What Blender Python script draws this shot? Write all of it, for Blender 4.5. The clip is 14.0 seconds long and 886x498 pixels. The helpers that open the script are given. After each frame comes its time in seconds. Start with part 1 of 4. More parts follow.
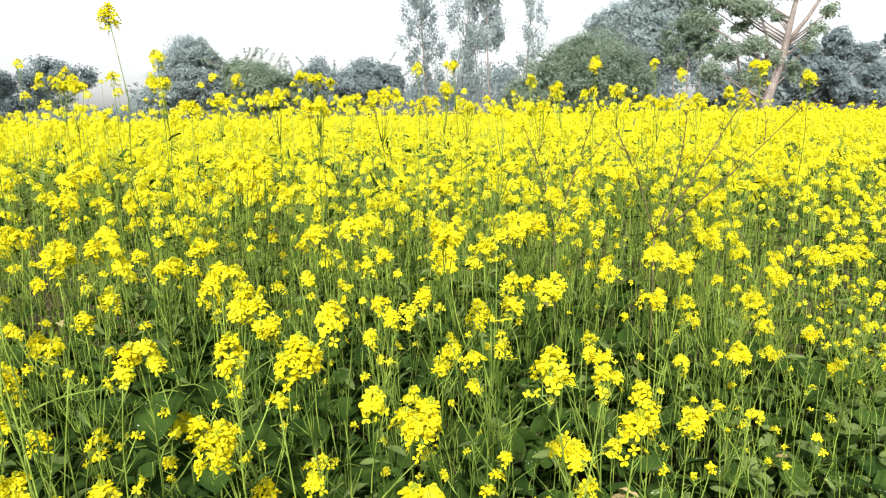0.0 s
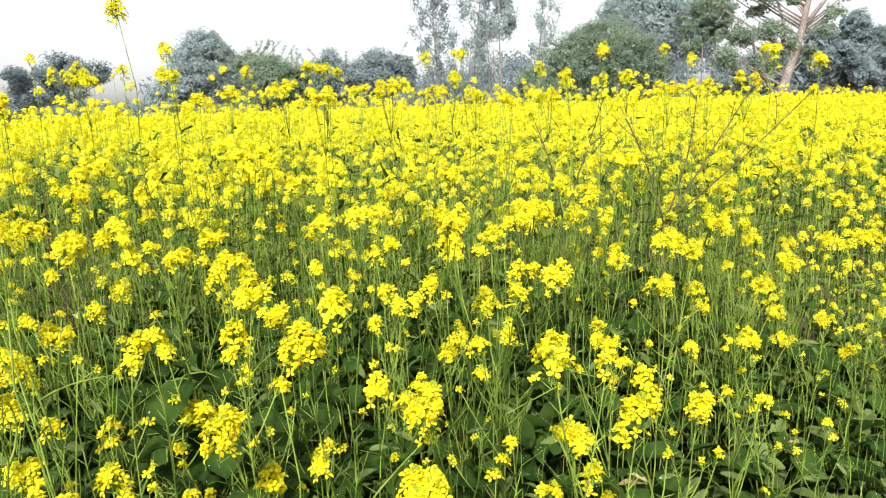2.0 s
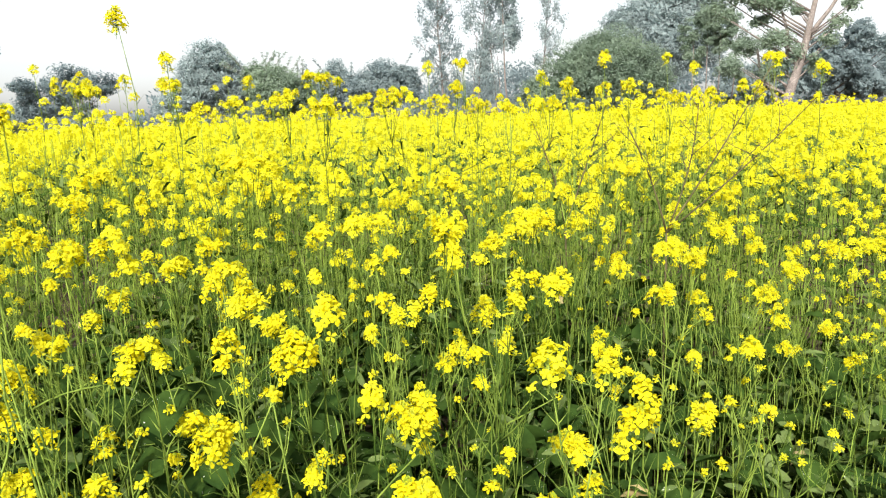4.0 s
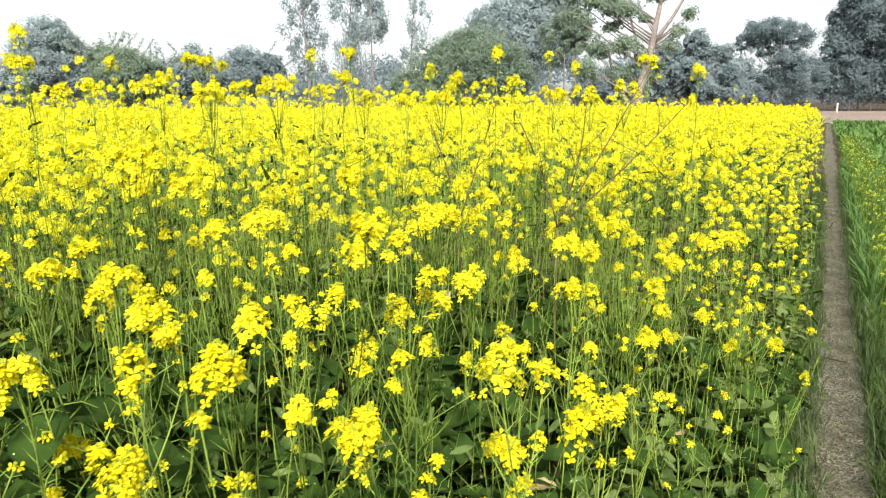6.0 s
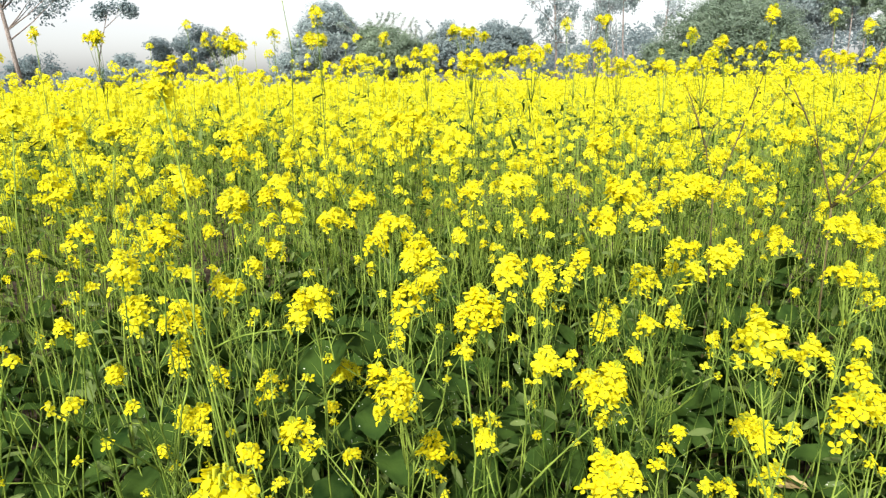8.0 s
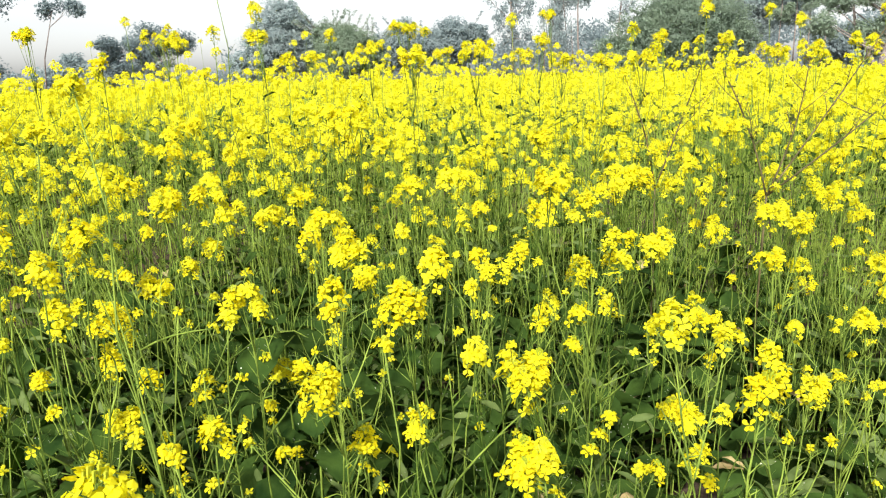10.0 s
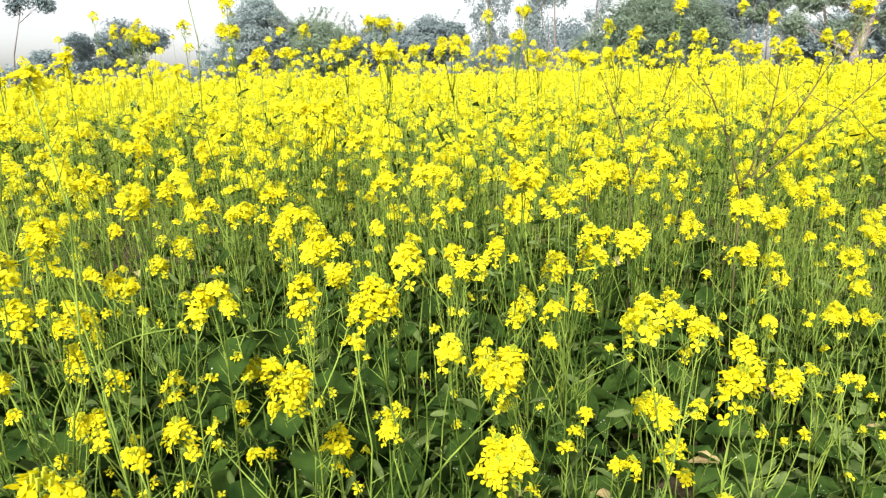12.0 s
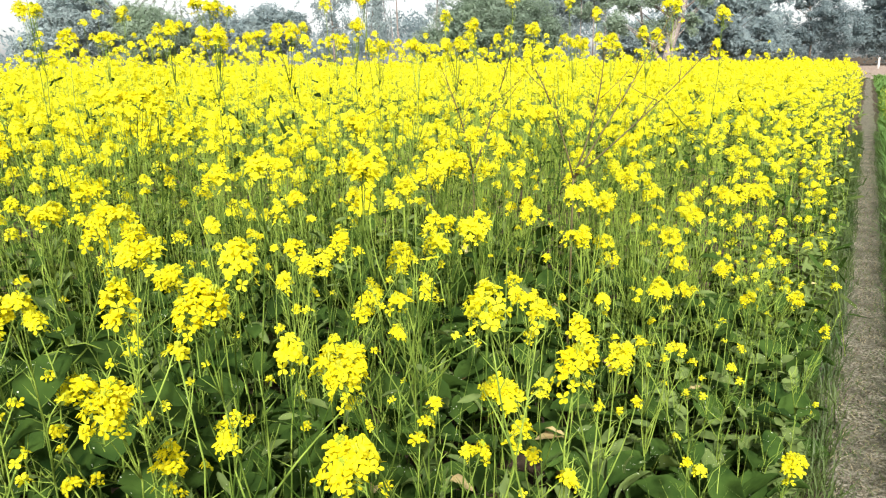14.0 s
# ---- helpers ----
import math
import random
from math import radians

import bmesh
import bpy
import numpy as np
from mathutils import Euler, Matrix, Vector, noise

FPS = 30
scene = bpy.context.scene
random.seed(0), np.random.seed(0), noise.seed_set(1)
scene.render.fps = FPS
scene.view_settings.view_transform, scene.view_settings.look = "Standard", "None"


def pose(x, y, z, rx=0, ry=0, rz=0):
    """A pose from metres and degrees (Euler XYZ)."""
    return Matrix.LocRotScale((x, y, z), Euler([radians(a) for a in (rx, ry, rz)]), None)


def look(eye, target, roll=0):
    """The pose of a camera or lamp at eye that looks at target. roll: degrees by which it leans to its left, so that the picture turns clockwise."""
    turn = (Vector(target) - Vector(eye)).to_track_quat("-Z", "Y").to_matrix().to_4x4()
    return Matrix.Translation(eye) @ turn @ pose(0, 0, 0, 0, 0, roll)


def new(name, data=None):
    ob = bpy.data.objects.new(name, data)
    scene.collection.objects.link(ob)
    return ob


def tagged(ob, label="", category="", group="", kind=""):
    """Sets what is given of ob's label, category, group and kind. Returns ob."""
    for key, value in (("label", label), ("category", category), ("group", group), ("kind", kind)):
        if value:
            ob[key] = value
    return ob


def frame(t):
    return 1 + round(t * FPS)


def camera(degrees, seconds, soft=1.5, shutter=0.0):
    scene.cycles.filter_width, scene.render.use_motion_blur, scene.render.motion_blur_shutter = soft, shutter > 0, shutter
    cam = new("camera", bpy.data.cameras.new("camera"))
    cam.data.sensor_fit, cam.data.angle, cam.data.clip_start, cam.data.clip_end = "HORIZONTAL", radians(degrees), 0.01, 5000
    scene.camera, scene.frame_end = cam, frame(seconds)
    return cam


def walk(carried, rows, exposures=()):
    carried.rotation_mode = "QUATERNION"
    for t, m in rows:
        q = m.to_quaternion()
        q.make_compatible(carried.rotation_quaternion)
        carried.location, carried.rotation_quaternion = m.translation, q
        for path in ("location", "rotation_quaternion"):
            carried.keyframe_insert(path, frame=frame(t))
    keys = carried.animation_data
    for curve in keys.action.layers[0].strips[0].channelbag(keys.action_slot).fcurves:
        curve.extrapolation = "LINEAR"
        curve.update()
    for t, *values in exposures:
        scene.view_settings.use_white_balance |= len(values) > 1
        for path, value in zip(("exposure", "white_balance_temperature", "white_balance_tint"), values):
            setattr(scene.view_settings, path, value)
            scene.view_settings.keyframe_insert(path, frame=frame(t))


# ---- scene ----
cam = camera(66.7, 14.0, soft=1.2, shutter=0.3)
METRES, EYE, TILT, LEAN, TURN = 0.50, 1.45, -11.5, 1.1, 0.0
ROWS = [
    (0.0, 0.0000, 0.0000, 0.0000, 0.00, 0.00, 0.00),
    (0.5, 0.0098, 0.0124, -0.0004, 0.02, -0.10, 0.18),
    (1.0, 0.0153, 0.0065, -0.0039, 0.30, -0.15, 0.18),
    (1.5, 0.0226, -0.0034, -0.0052, 0.56, -0.48, 0.33),
    (2.0, 0.0366, -0.0111, -0.0151, 1.17, -0.80, 0.59),
    (2.5, 0.0571, -0.0096, -0.0176, 2.23, -0.82, 0.82),
    (2.7, 0.0513, -0.0038, -0.0177, 2.12, -0.52, 0.74),
    (4.8, 0.0714, 0.0373, -0.0189, 0.54, 0.09, 0.82),
    (5.0, 0.0446, 0.0565, -0.0081, -1.62, 0.03, 0.71),
    (5.5, -0.0232, 0.1176, 0.0130, -7.72, 0.39, 1.95),
    (6.0, -0.1202, 0.1513, -0.0003, -9.55, -0.70, 1.21),
    (6.5, -0.2963, 0.1600, -0.0083, 3.31, -2.06, -0.61),
    (7.0, -0.3354, 0.1410, -0.0172, 11.78, -2.34, -2.29),
    (7.5, -0.2606, 0.1151, -0.0303, 13.56, -3.08, -1.93),
    (8.0, -0.1773, 0.0838, -0.0442, 10.33, -3.04, -1.98),
    (8.5, -0.1357, 0.0628, -0.0460, 9.56, -2.91, -1.17),
    (9.0, -0.1114, 0.0640, -0.0524, 9.16, -3.42, -1.13),
    (9.2, -0.0924, 0.0722, -0.0471, 8.21, -3.23, -1.02),
    (11.3, -0.0651, 0.1032, -0.0734, 6.70, -3.31, -0.70),
    (11.5, -0.0684, 0.1031, -0.0733, 6.65, -3.40, -0.73),
    (12.0, -0.0583, 0.1251, -0.0615, 5.27, -3.33, -0.53),
    (12.5, -0.0429, 0.1461, -0.0617, 3.15, -3.71, -0.32),
    (13.0, -0.0305, 0.1674, -0.0670, -0.30, -4.02, 0.87),
    (13.5, -0.0204, 0.1827, -0.0658, -5.03, -4.04, 1.06),
    (14.0, -0.0204, 0.1880, -0.0677, -7.34, -4.03, 1.20),
]
EXPOSURES = [(0.0, 0.68), (6.0, 0.70), (9.0, 0.71), (12.0, 0.76), (14.0, 0.86)]
walk(cam, [(t, pose(0, 0, EYE, TILT, LEAN, TURN) @ pose(METRES * x, METRES * y, METRES * z, 90 + pitch, roll, yaw)) for t, x, y, z, yaw, pitch, roll in ROWS], EXPOSURES)

# ---- light: hazy winter daylight, sun from behind the camera ----
SUN_AZ, SUN_EL = 188.0, 44.0
world = bpy.data.worlds.new("hazy_sky")
scene.world = world
world.use_nodes = True
wn = world.node_tree
wn.nodes.clear()
sky = wn.nodes.new("ShaderNodeTexSky")
sky.sky_type = "NISHITA"
sky.sun_disc = False
sky.sun_elevation, sky.sun_rotation = radians(SUN_EL), radians(SUN_AZ)
sky.air_density, sky.dust_density, sky.ozone_density = 1.0, 2.0, 1.0
pale = wn.nodes.new("ShaderNodeHueSaturation")
pale.inputs["Saturation"].default_value = 0.22
back = wn.nodes.new("ShaderNodeBackground")
back.inputs["Strength"].default_value = 0.14
wout = wn.nodes.new("ShaderNodeOutputWorld")
wn.links.new(sky.outputs[0], pale.inputs["Color"])
wn.links.new(pale.outputs[0], back.inputs["Color"])
wn.links.new(back.outputs[0], wout.inputs["Surface"])

sun_data = bpy.data.lights.new("sun", "SUN")
sun_data.energy, sun_data.angle, sun_data.color = 5.0, radians(5), (1.0, 0.97, 0.91)
sun = new("sun", sun_data)
sa, se = radians(SUN_AZ), radians(SUN_EL)
sun_from = Vector((math.sin(sa) * math.cos(se), math.cos(sa) * math.cos(se), math.sin(se)))
sun.matrix_world = look(sun_from * 30, (0, 0, 0))


# ---- materials ----
def material(name):
    m = bpy.data.materials.new(name)
    m.use_nodes = True
    m.node_tree.nodes.clear()
    return m, m.node_tree.nodes, m.node_tree.links


def foliage(name, low, high, scale, thin=0.35, rough=0.5, gloss=0.3, through_tint=(1.0, 1.0, 0.6), fine=0.0, specks=0.0):
    """Thin plant matter: colour varied by plant and by place, part of the light passing through."""
    m, n, l = material(name)
    geo = n.new("ShaderNodeTexCoord")
    info = n.new("ShaderNodeObjectInfo")
    tex = n.new("ShaderNodeTexNoise")
    tex.inputs["Scale"].default_value, tex.inputs["Detail"].default_value = scale, 3.0
    l.new(geo.outputs["Object"], tex.inputs["Vector"])
    add = n.new("ShaderNodeMath")
    add.operation = "MULTIPLY_ADD"
    add.inputs[1].default_value, add.inputs[2].default_value = 0.35, -0.17
    l.new(info.outputs["Random"], add.inputs[0])
    mixv = n.new("ShaderNodeMath")
    mixv.operation = "ADD"
    l.new(tex.outputs["Fac"], mixv.inputs[0])
    l.new(add.outputs[0], mixv.inputs[1])
    ramp = n.new("ShaderNodeValToRGB")
    ramp.color_ramp.elements[0].position, ramp.color_ramp.elements[1].position = 0.3, 0.72
    ramp.color_ramp.elements[0].color, ramp.color_ramp.elements[1].color = (*low, 1), (*high, 1)
    l.new(mixv.outputs[0], ramp.inputs["Fac"])
    colour = ramp.outputs["Color"]
    if specks:
        # small pale specks, gathered in patches
        spots = n.new("ShaderNodeTexVoronoi")
        spots.inputs["Scale"].default_value = 120.0
        l.new(geo.outputs["Object"], spots.inputs["Vector"])
        few = n.new("ShaderNodeTexNoise")
        few.inputs["Scale"].default_value = 22.0
        l.new(geo.outputs["Object"], few.inputs["Vector"])
        cut = n.new("ShaderNodeMath")
        cut.operation = "LESS_THAN"
        cut.inputs[1].default_value = 0.16
        l.new(spots.outputs["Distance"], cut.inputs[0])
        cut2 = n.new("ShaderNodeMath")
        cut2.operation = "GREATER_THAN"
        cut2.inputs[1].default_value = 0.6
        l.new(few.outputs["Fac"], cut2.inputs[0])
        both = n.new("ShaderNodeMath")
        both.operation = "MULTIPLY"
        l.new(cut.outputs[0], both.inputs[0])
        l.new(cut2.outputs[0], both.inputs[1])
        mx = n.new("ShaderNodeMixRGB")
        mx.inputs["Color2"].default_value = (0.6, 0.62, 0.5, 1)
        l.new(both.outputs[0], mx.inputs["Fac"])
        l.new(colour, mx.inputs["Color1"])
        colour = mx.outputs[0]
    skin = n.new("ShaderNodeBsdfPrincipled")
    skin.inputs["Roughness"].default_value = rough
    skin.inputs["Specular IOR Level"].default_value = gloss
    l.new(colour, skin.inputs["Base Color"])
    if fine:
        grain = n.new("ShaderNodeTexNoise")
        grain.inputs["Scale"].default_value = fine
        l.new(geo.outputs["Object"], grain.inputs["Vector"])
        bump = n.new("ShaderNodeBump")
        bump.inputs["Strength"].default_value, bump.inputs["Distance"].default_value = 0.5, 0.004
        l.new(grain.outputs["Fac"], bump.inputs["Height"])
        l.new(bump.outputs[0], skin.inputs["Normal"])
    trans = n.new("ShaderNodeBsdfTranslucent")
    tint = n.new("ShaderNodeMixRGB")
    tint.blend_type = "MULTIPLY"
    tint.inputs["Fac"].default_value = 1.0
    tint.inputs["Color2"].default_value = (*through_tint, 1)
    l.new(colour, tint.inputs["Color1"])
    l.new(tint.outputs[0], trans.inputs["Color"])
    mix = n.new("ShaderNodeMixShader")
    mix.inputs["Fac"].default_value = thin
    l.new(skin.outputs[0], mix.inputs[1])
    l.new(trans.outputs[0], mix.inputs[2])
    out = n.new("ShaderNodeOutputMaterial")
    l.new(mix.outputs[0], out.inputs["Surface"])
    return m


def earthy(name, low, high, dark, scale, relief, rough=0.95, litter=None):
    """Soil, dust, bark: three tones at two scales with a rough relief."""
    m, n, l = material(name)
    geo = n.new("ShaderNodeTexCoord")
    big = n.new("ShaderNodeTexNoise")
    big.inputs["Scale"].default_value, big.inputs["Detail"].default_value = scale, 5.0
    small = n.new("ShaderNodeTexNoise")
    small.inputs["Scale"].default_value, small.inputs["Detail"].default_value = scale * 14, 6.0
    l.new(geo.outputs["Object"], big.inputs["Vector"])
    l.new(geo.outputs["Object"], small.inputs["Vector"])
    ramp = n.new("ShaderNodeValToRGB")
    ramp.color_ramp.elements[0].position, ramp.color_ramp.elements[1].position = 0.35, 0.66
    ramp.color_ramp.elements[0].color, ramp.color_ramp.elements[1].color = (*low, 1), (*high, 1)
    l.new(big.outputs["Fac"], ramp.inputs["Fac"])
    fac = n.new("ShaderNodeValToRGB")
    fac.color_ramp.elements[0].position, fac.color_ramp.elements[1].position = 0.42, 0.6
    l.new(small.outputs["Fac"], fac.inputs["Fac"])
    mx = n.new("ShaderNodeMixRGB")
    mx.inputs["Color1"].default_value = (*dark, 1)
    l.new(fac.outputs["Color"], mx.inputs["Fac"])
    l.new(ramp.outputs["Color"], mx.inputs["Color2"])
    bump = n.new("ShaderNodeBump")
    bump.inputs["Strength"].default_value, bump.inputs["Distance"].default_value = 0.8, relief
    l.new(small.outputs["Fac"], bump.inputs["Height"])
    skin = n.new("ShaderNodeBsdfPrincipled")
    skin.inputs["Roughness"].default_value = rough
    skin.inputs["Specular IOR Level"].default_value = 0.1
    l.new(mx.outputs[0], skin.inputs["Base Color"])
    l.new(bump.outputs[0], skin.inputs["Normal"])
    out = n.new("ShaderNodeOutputMaterial")
    l.new(skin.outputs[0], out.inputs["Surface"])
    return m


PETAL = foliage("mustard_petal", (0.77, 0.67, 0.012), (0.86, 0.82, 0.03), 60.0, 0.5, 0.6, 0.15, (1.0, 1.0, 0.6))
BUD = foliage("mustard_bud", (0.32, 0.40, 0.03), (0.62, 0.58, 0.03), 90.0, 0.2, 0.5, 0.3)
STEM = foliage("green_stem", (0.048, 0.094, 0.012), (0.27, 0.36, 0.06), 14.0, 0.15, 0.6, 0.12, (0.9, 1.0, 0.5), 160.0)
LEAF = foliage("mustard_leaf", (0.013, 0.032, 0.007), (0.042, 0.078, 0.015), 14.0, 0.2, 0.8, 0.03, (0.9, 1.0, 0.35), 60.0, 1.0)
LEAF_PALE = foliage("young_leaf", (0.05, 0.085, 0.02), (0.14, 0.19, 0.058), 12.0, 0.3, 0.65, 0.12, (0.95, 1.0, 0.4), 60.0, 1.0)
WILTED = foliage("wilted_leaf", (0.30, 0.22, 0.10), (0.48, 0.40, 0.20), 12.0, 0.25, 0.8, 0.1)
WHEAT = foliage("wheat_blade", (0.065, 0.14, 0.035), (0.16, 0.265, 0.08), 1.1, 0.3, 0.6, 0.08, (0.9, 1.0, 0.35))
GRASS = foliage("path_grass", (0.038, 0.072, 0.016), (0.105, 0.145, 0.036), 3.0, 0.3, 0.5, 0.3, (0.9, 1.0, 0.4))
STRAW = foliage("dry_straw", (0.20, 0.17, 0.10), (0.40, 0.35, 0.22), 20.0, 0.1, 0.8, 0.1)
SOIL = earthy("field_soil", (0.06, 0.045, 0.03), (0.12, 0.09, 0.06), (0.035, 0.026, 0.018), 1.3, 0.02)
DUST = earthy("trodden_dust", (0.10, 0.096, 0.07), (0.30, 0.275, 0.215), (0.08, 0.074, 0.05), 6.0, 0.03)
CLOD = earthy("earth_crumb", (0.10, 0.09, 0.065), (0.25, 0.22, 0.17), (0.06, 0.052, 0.036), 9.0, 0.01)
BROWN = foliage("dry_brown_stem", (0.065, 0.055, 0.022), (0.17, 0.135, 0.06), 14.0, 0.05, 0.6, 0.2)
TAN = earthy("ploughed_strip", (0.23, 0.18, 0.145), (0.34, 0.275, 0.23), (0.17, 0.13, 0.105), 0.3, 0.02)
BARK = earthy("grey_bark", (0.16, 0.13, 0.11), (0.30, 0.26, 0.22), (0.09, 0.075, 0.06), 3.0, 0.03)
BARK_PALE = earthy("pale_bark", (0.25, 0.21, 0.19), (0.46, 0.40, 0.36), (0.15, 0.125, 0.11), 1.1, 0.03)
# far tree leaves: distance haze is mixed into these pale bluish base colours
HAZED_DARK = foliage("hazed_leaf_dark", (0.235, 0.295, 0.305), (0.335, 0.405, 0.41), 0.35, 0.62, 0.9, 0.02, (1.0, 1.0, 1.0))
HAZED_GREEN = foliage("hazed_leaf_green", (0.24, 0.31, 0.24), (0.35, 0.43, 0.32), 0.35, 0.62, 0.9, 0.02, (1.0, 1.0, 0.95))
HAZED_GREY = foliage("hazed_leaf_grey", (0.315, 0.38, 0.385), (0.435, 0.505, 0.50), 0.35, 0.62, 0.9, 0.02, (1.0, 1.0, 1.0))
WHITE_POST = earthy("whitewashed_post", (0.62, 0.60, 0.56), (0.78, 0.76, 0.72), (0.45, 0.42, 0.38), 5.0, 0.01)


# ---- building blocks ----
class Shape:
    """Collects points and faces with a material slot each, then becomes one mesh."""

    def __init__(self):
        self.v, self.f, self.m = [], [], []

    def add(self, pts, faces, slot=0):
        k = len(self.v)
        self.v += [tuple(p) for p in pts]
        self.f += [tuple(i + k for i in q) for q in faces]
        self.m += [slot] * len(faces)

    def tube(self, pts, r0, r1, sides=4, slot=0):
        pts = [Vector(p) for p in pts]
        ring, last = [], len(pts) - 1
        for i, p in enumerate(pts):
            d = (pts[min(i + 1, last)] - pts[max(i - 1, 0)]).normalized()
            a = d.cross(Vector((0.31, 0.87, 0.12))).normalized()
            b = d.cross(a)
            r = r0 + (r1 - r0) * i / last
            ring += [p + (a * math.cos(6.2832 * s / sides) + b * math.sin(6.2832 * s / sides)) * r for s in range(sides)]
        faces = [(i * sides + s, i * sides + (s + 1) % sides, (i + 1) * sides + (s + 1) % sides, (i + 1) * sides + s) for i in range(last) for s in range(sides)]
        faces += [tuple(range(sides))[::-1], tuple(last * sides + s for s in range(sides))]
        self.add(ring, faces, slot)

    def prong(self, a, b, r, slot=0):
        """A thin three-sided spike from a to b."""
        d = (b - a).normalized()
        x = d.cross(Vector((0.31, 0.87, 0.12))).normalized()
        y = d.cross(x)
        self.add([a + x * r, a - x * r * 0.5 + y * r * 0.87, a - x * r * 0.5 - y * r * 0.87, b], [(0, 1, 3), (1, 2, 3), (2, 0, 3)], slot)

    def mesh(self, name, mats, smooth=True):
        me = bpy.data.meshes.new(name)
        me.from_pydata(self.v, [], self.f)
        for mat in mats:
            me.materials.append(mat)
        me.polygons.foreach_set("material_index", self.m)
        me.polygons.foreach_set("use_smooth", [smooth] * len(self.f))
        me.update()
        return me


def big_mesh(name, groups, mats):
    """One mesh out of large arrays: groups of (points, quads, slot)."""
    v = np.concatenate([g[0] for g in groups])
    off = np.cumsum([0] + [len(g[0]) for g in groups])
    q = np.concatenate([g[1] + o for g, o in zip(groups, off)])
    slot = np.concatenate([np.full(len(g[1]), g[2]) for g in groups])
    me = bpy.data.meshes.new(name)
    me.vertices.add(len(v))
    me.vertices.foreach_set("co", v.astype(np.float32).ravel())
    me.loops.add(q.size)
    me.loops.foreach_set("vertex_index", q.astype(np.int32).ravel())
    me.polygons.add(len(q))
    me.polygons.foreach_set("loop_start", np.arange(0, q.size, 4, dtype=np.int32))
    for mat in mats:
        me.materials.append(mat)
    me.polygons.foreach_set("material_index", slot.astype(np.int32))
    me.update(calc_edges=True)
    return me


def child(name, me, parent, m=None, label=""):
    ob = new(name, me)
    ob.parent = parent
    if m is not None:
        ob.matrix_basis = m
    return tagged(ob, label) if label else ob


def turn_all(pts, rng, count, tilt=0.35):
    """count copies of pts, each turned about the upright and leaned a little: (count, k, 3)."""
    a = rng.uniform(0, 6.2832, count)
    c, s, one, nil = np.cos(a), np.sin(a), np.ones(count), np.zeros(count)
    rz = np.stack([np.stack([c, -s, nil], 1), np.stack([s, c, nil], 1), np.stack([nil, nil, one], 1)], 1)
    b, g = rng.normal(0, tilt, count), rng.normal(0, tilt, count)
    rx = np.stack([np.stack([one, nil, nil], 1), np.stack([nil, np.cos(b), -np.sin(b)], 1), np.stack([nil, np.sin(b), np.cos(b)], 1)], 1)
    ry = np.stack([np.stack([np.cos(g), nil, np.sin(g)], 1), np.stack([nil, one, nil], 1), np.stack([-np.sin(g), nil, np.cos(g)], 1)], 1)
    return np.einsum("nij,njk,nkl,pl->npi", ry, rx, rz, pts)


def spread(template, quads, rng, places, scale, tilt=0.35):
    """Copies of a small template at places, as one point array and one quad array."""
    n, k = len(places), len(template)
    pts = turn_all(template, rng, n, tilt) * scale[:, None, None] + places[:, None, :]
    return pts.reshape(-1, 3), (quads[None] + (np.arange(n) * k)[:, None, None]).reshape(-1, 4)


# ---- the lie of the land: a trodden path runs ahead and to the right, crop on its left, wheat on its right ----
AHEAD, RIGHT = Vector((0.6259, 0.7799, 0)), Vector((0.7799, -0.6259, 0))


def land(u, v, z=0.0):
    """u metres along the path, v metres to its right."""
    return AHEAD * u + RIGHT * v + Vector((0, 0, z))


def edge_height(v):
    """How tall the crop stands, as a share, v metres from the path (v < 0)."""
    return min(1.0, 0.42 + 0.75 * max(0.0, -v - 0.08))


def build_ground():
    g = Shape()
    s = 900.0
    g.add([(-s, -s, 0), (s, -s, 0), (s, s, 0), (-s, s, 0)], [(0, 1, 2, 3)])
    tagged(new("ground", g.mesh("ground", [SOIL])), "bare brown field soil under the crops", "ground", kind="structure")
    rng = random.Random(4)
    p = Shape()
    n, across = 420, 7
    pts = []
    for i in range(n + 1):
        u = -3 + 58 * (i / n) ** 1.8
        wob = 0.02 * math.sin(u * 1.3) + 0.012 * math.sin(u * 3.1 + 1)
        half = 0.13 + 0.015 * math.sin(u * 2.3)
        for j in range(across):
            w = (j / (across - 1)) * 2 - 1
            z = 0.018 - 0.012 * (1 - w * w) + rng.uniform(-0.003, 0.003) * (u < 5) if abs(w) < 0.95 else 0.002
            pts.append(land(u, 0.10 + wob + w * half * (1 + rng.uniform(-0.12, 0.12)), z))
    faces = [(i * across + j, i * across + j + 1, (i + 1) * across + j + 1, (i + 1) * across + j) for i in range(n) for j in range(across - 1)]
    p.add(pts, faces)
    tagged(new("path", p.mesh("path", [DUST])), "narrow trodden dirt footpath between two crops", "path", kind="structure")
    t = Shape()
    bank = [(50, 0.006), (62, 0.03), (85, 0.04), (110, 0.05)]
    across = [-7, 0, 10, 25, 60, 150]
    t.add([land(u + 0.4 * math.sin(v), v, z + 0.01 * math.sin(v * 0.7 + u)) for u, z in bank for v in across],
          [(i * 6 + j, i * 6 + j + 1, i * 6 + j + 7, i * 6 + j + 6) for i in range(3) for j in range(5)])
    tagged(new("field_strip", t.mesh("field_strip", [TAN])), "bare tan ploughed earth before the far trees", "ground", kind="structure")


build_ground()


